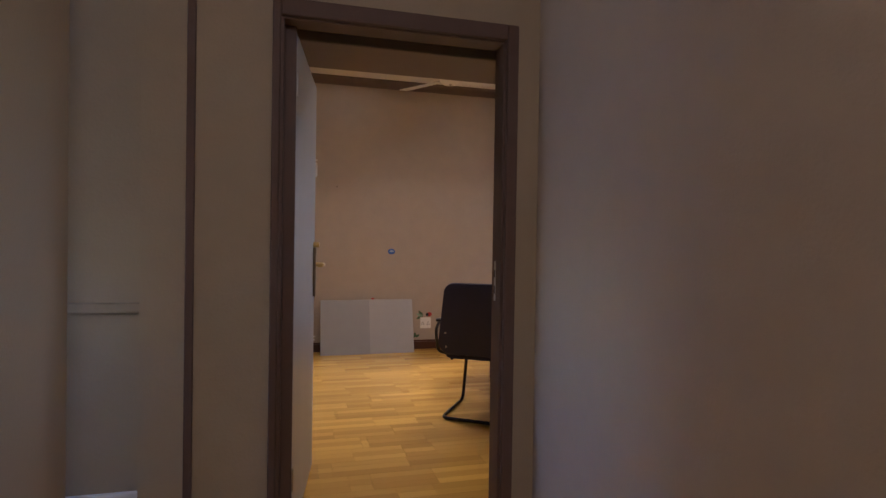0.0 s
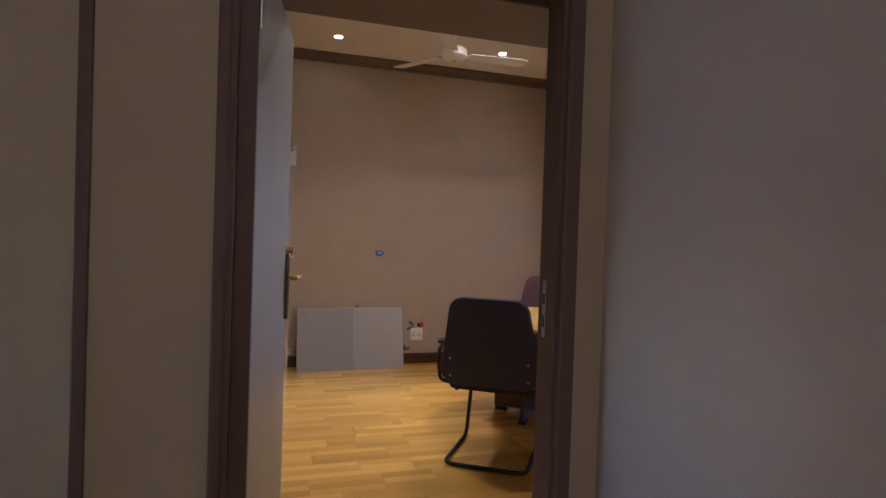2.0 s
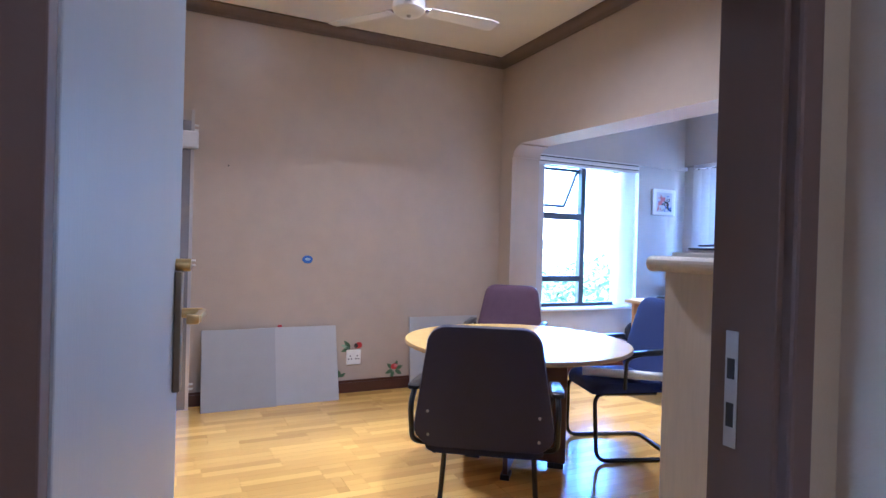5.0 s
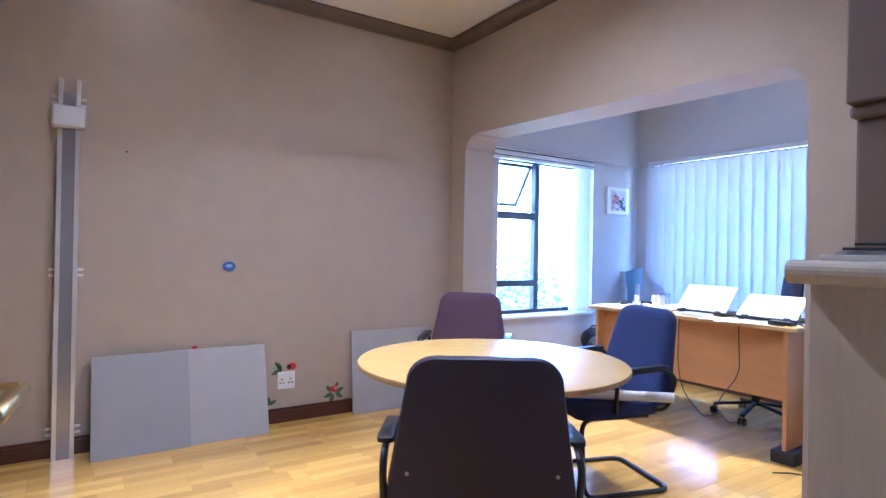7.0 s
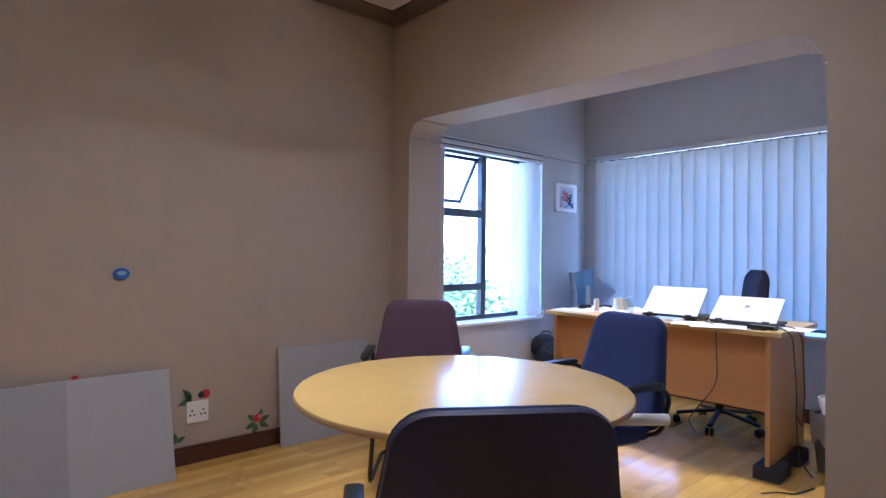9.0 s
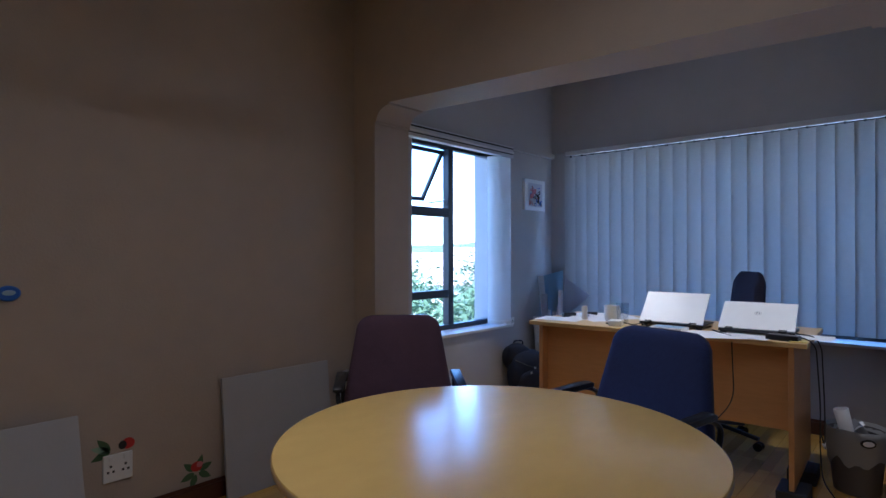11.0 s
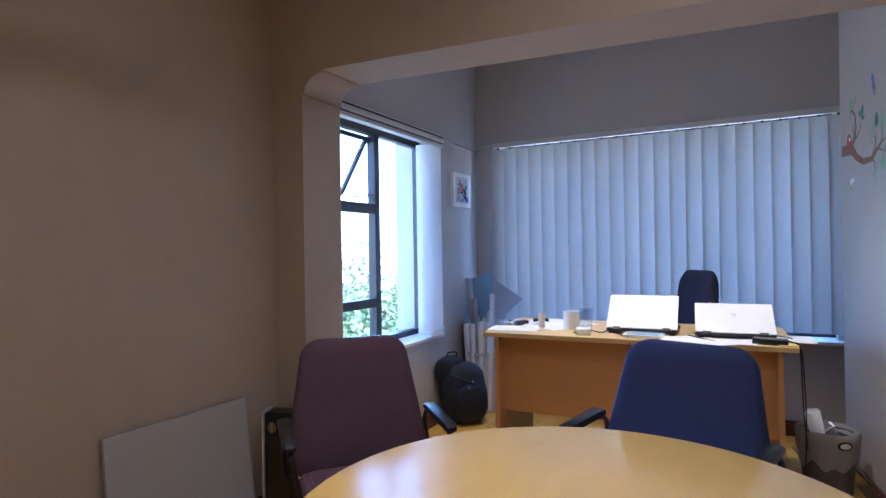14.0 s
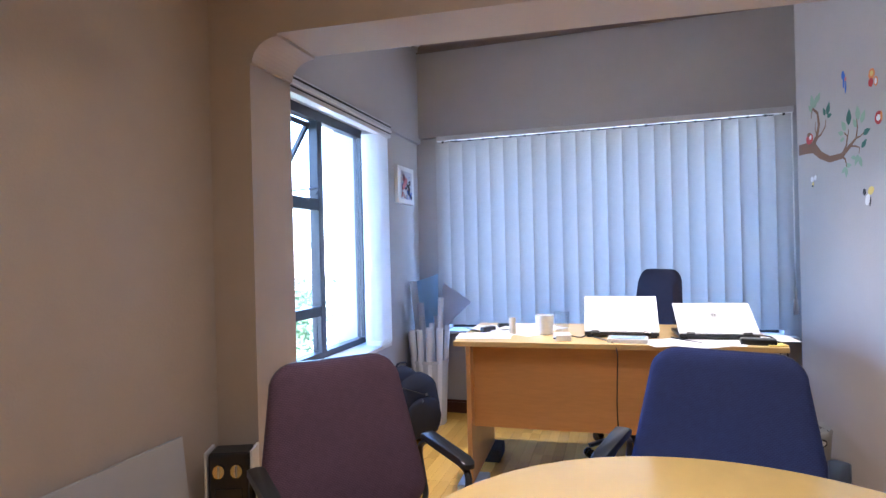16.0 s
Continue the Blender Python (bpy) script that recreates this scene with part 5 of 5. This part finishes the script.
bag = thing("backpack", "dark navy nylon backpack slumped on the floor", "bag", pose(4.73, 6.53, 0, 0, 0, -38))


def soft_lobe(c, r, power, lean, wobble, seed, detail=4):
    """A stuffed fabric lobe: a rounded box that sags, with creases."""
    bm = bmesh.new()
    bmesh.ops.create_icosphere(bm, subdivisions=detail, radius=1)
    off = Vector((seed, seed * 0.7, -seed))
    for v in bm.verts:
        p = [math.copysign(abs(q) ** power, q) for q in v.co]
        k = 1 - 0.2 * max(0, p[2])
        v.co = (c[0] + p[0] * r[0] * k + lean * p[2], c[1] + p[1] * r[1] * k - 0.04 * p[2], c[2] + p[2] * r[2])
        v.co += Vector((noise.noise(v.co * 9 + off), noise.noise(v.co * 9 - off), 0.4 * noise.noise(v.co * 7 + off))) * wobble
        v.co += v.normal * 0.25 * wobble * noise.noise(v.co * 32 + off)
        v.co.z = max(v.co.z, 0.0)
    return bm


part("body", soft_lobe((0.03, 0, 0.235), (0.18, 0.12, 0.235), 0.6, -0.035, 0.022, 1.0), M_BAG, bag, smooth=True)
part("top_pouch", soft_lobe((-0.06, 0.03, 0.40), (0.125, 0.085, 0.12), 0.65, -0.02, 0.02, 4.0), M_BAG, bag, smooth=True)
part("pocket", soft_lobe((0.04, -0.09, 0.17), (0.14, 0.045, 0.15), 0.7, -0.01, 0.012, 7.0, 3), M_BAG, bag, smooth=True)
bm = bmesh.new()
tube(bm, bend([(-0.10, 0.02, 0.50), (-0.10, 0.0, 0.545), (-0.02, 0.0, 0.545), (-0.02, 0.02, 0.50)], 0.03), 0.009, 8, 0.5)
part("handle", bm, M_BAG, bag, smooth=True)
bm = bmesh.new()
tube(bm, bend([(-0.12, -0.10, 0.40), (-0.02, -0.145, 0.36), (0.10, -0.135, 0.31), (0.19, -0.05, 0.22)], 0.08), 0.005, 6, 0.6)
part("zip", bm, M_BLACK, bag, "black zip seam", smooth=True)
for x, y, z in ((0.03, -0.152, 0.345), (0.0, -0.15, 0.305)):
    part("zip_pull", boxed(x - 0.007, x + 0.007, y - 0.006, y, z - 0.009, z + 0.009, bevel=0.002), M_STEEL, bag, "small metal zip pull")

# ---- outside ----
structure("ground", boxed(-1500, 1500, -1500, 1500, -4.5, -4.2), M_GROUND, "pale ground outside, lightened to bounce sun indoors", "ground")


def house(x, y, w, d, h, rz, label):
    hs = thing("house", label, "house", pose(x, y, -4.2, 0, 0, rz))
    part("wall", boxed(-w / 2, w / 2, -d / 2, d / 2, 0, h), M_RENDER, hs)
    bm = bmesh.new()
    sheet(bm, [(-d / 2 - 0.5, h), (d / 2 + 0.5, h), (0, h + d * 0.28)], w + 0.8, lambda y, z, q: (q - w / 2 - 0.4, y, z))
    part("roof", bm, M_ROOF, hs)
    for i in range(3):
        wx = -w / 2 + w * (i + 0.5) / 3
        win = part("window", boxed(wx - 0.6, wx + 0.6, -d / 2 - 0.03, -d / 2 + 0.01, 1.0, 2.3), M_WINFRAME, hs)
        part("pane", boxed(wx - 0.54, wx + 0.54, -d / 2 - 0.04, -d / 2 - 0.032, 1.06, 2.24), M_STEEL, win)
    return hs


house(31, 34, 12, 8, 3.2, -30, "cream rendered house with a tiled roof")
house(46, 33, 14, 9, 3.4, -48, "cream rendered house with a tiled roof")
structure("garden_wall", boxed(-10, 60, 21.0, 21.3, -4.2, -2.2), M_RENDER, "pale rendered garden wall", "wall")


def tree_at(x, y, h, r, seed, label):
    rg = random.Random(seed)
    t = thing("tree", label, "tree", pose(x, y, -4.2))
    bm = bmesh.new()
    trunk = [(0, 0, 0), (0.1, 0.05, h * 0.25), (0, 0.1, h * 0.5), (0.05, 0, h * 0.75)]
    tube(bm, trunk[:2], 0.16, 8)
    tube(bm, trunk[1:3], 0.13, 8)
    tube(bm, trunk[2:], 0.09, 8)
    tips = []
    for i in range(9):
        a = i * 2.4 + rg.random()
        z0 = h * rg.uniform(0.3, 0.65)
        e = Vector((math.cos(a) * r * rg.uniform(0.4, 0.8), math.sin(a) * r * rg.uniform(0.4, 0.8), z0 + h * rg.uniform(0.12, 0.3)))
        tube(bm, [(0.03, 0.04, z0), e * 0.5 + Vector((0, 0, z0 * 0.55)), e], 0.045, 6)
        tips.append(e)
    part("trunk", bm, M_TRUNK, t, smooth=True)
    verts, faces = [], []
    tips.append(Vector((0, 0, h * 0.85)))
    for i in range(5200):
        c = rg.choice(tips)
        p = c + Vector((rg.gauss(0, r * 0.24), rg.gauss(0, r * 0.24), rg.gauss(0, h * 0.085)))
        u = Vector((rg.uniform(-1, 1), rg.uniform(-1, 1), rg.uniform(-0.6, 0.6))).normalized() * rg.uniform(0.07, 0.14)
        w = u.cross(Vector((rg.uniform(-1, 1), rg.uniform(-1, 1), 1))).normalized() * rg.uniform(0.03, 0.05)
        k = len(verts)
        verts += [p - u, p + w, p + u, p - w]
        faces.append((k, k + 1, k + 2, k + 3))
    me = bpy.data.meshes.new("crown")
    me.from_pydata(verts, [], faces)
    me.materials.append(M_LEAF)
    ob = new("crown", me)
    ob.parent = t
    return t


tree_at(9.2, 11.6, 4.6, 1.9, 1, "green leafy tree below the window")
tree_at(12.5, 17.0, 5.0, 2.4, 2, "green leafy tree in a garden")
tree_at(14.6, 14.8, 4.4, 2.0, 3, "green leafy tree in a garden")
tree_at(24.0, 21.0, 5.8, 2.8, 5, "green leafy tree in a garden")
tree_at(22.0, 27.0, 5.6, 2.8, 7, "green leafy tree in a garden")
bm = bmesh.new()
ring = []
for i in range(121):
    a = radians(-10 + 110 * i / 120)
    d = 320
    top = -4.2 + 11 + 6 * noise.noise((i * 0.11, 0, 0)) + 3 * noise.noise((i * 0.5, 2, 0))
    ring.append([bm.verts.new((math.cos(a) * (d + q), math.sin(a) * (d + q), z)) for q, z in ((0, -4.4), (15, top * 0.6), (40, top))])
for a, b in zip(ring, ring[1:]):
    for k in range(2):
        bm.faces.new((a[k], b[k], b[k + 1], a[k + 1]))
structure("backdrop", bm, M_HILL, "distant wooded hills", "hills")

# ---- floor planks ----
floor_ob = bpy.data.objects["floor"]
meshes = {}
rf = random.Random(11)
W = 0.192
y = 2.62
while y < 6.77:
    x = -1.3 - rf.uniform(0.0, 1.0)
    while x < 5.44:
        L = rf.choice((1.1, 1.28, 1.28))
        key = (L, rf.randrange(2))
        if key not in meshes:
            bm = boxed(0, L - 0.0005, 0, W - 0.0005, -0.012, 0.0)
            bmesh.ops.bevel(bm, geom=[e for e in bm.edges if all(v.co.z > -0.001 for v in e.verts)], offset=0.0006, segments=1, affect="EDGES")
            me = bpy.data.meshes.new("plank")
            bm.to_mesh(me)
            bm.free()
            me.materials.append(M_PLANK)
            meshes[key] = me
        ob = new("plank", meshes[key])
        ob.parent = floor_ob
        ob.location = (x, y, 0)
        x += L
    y += W
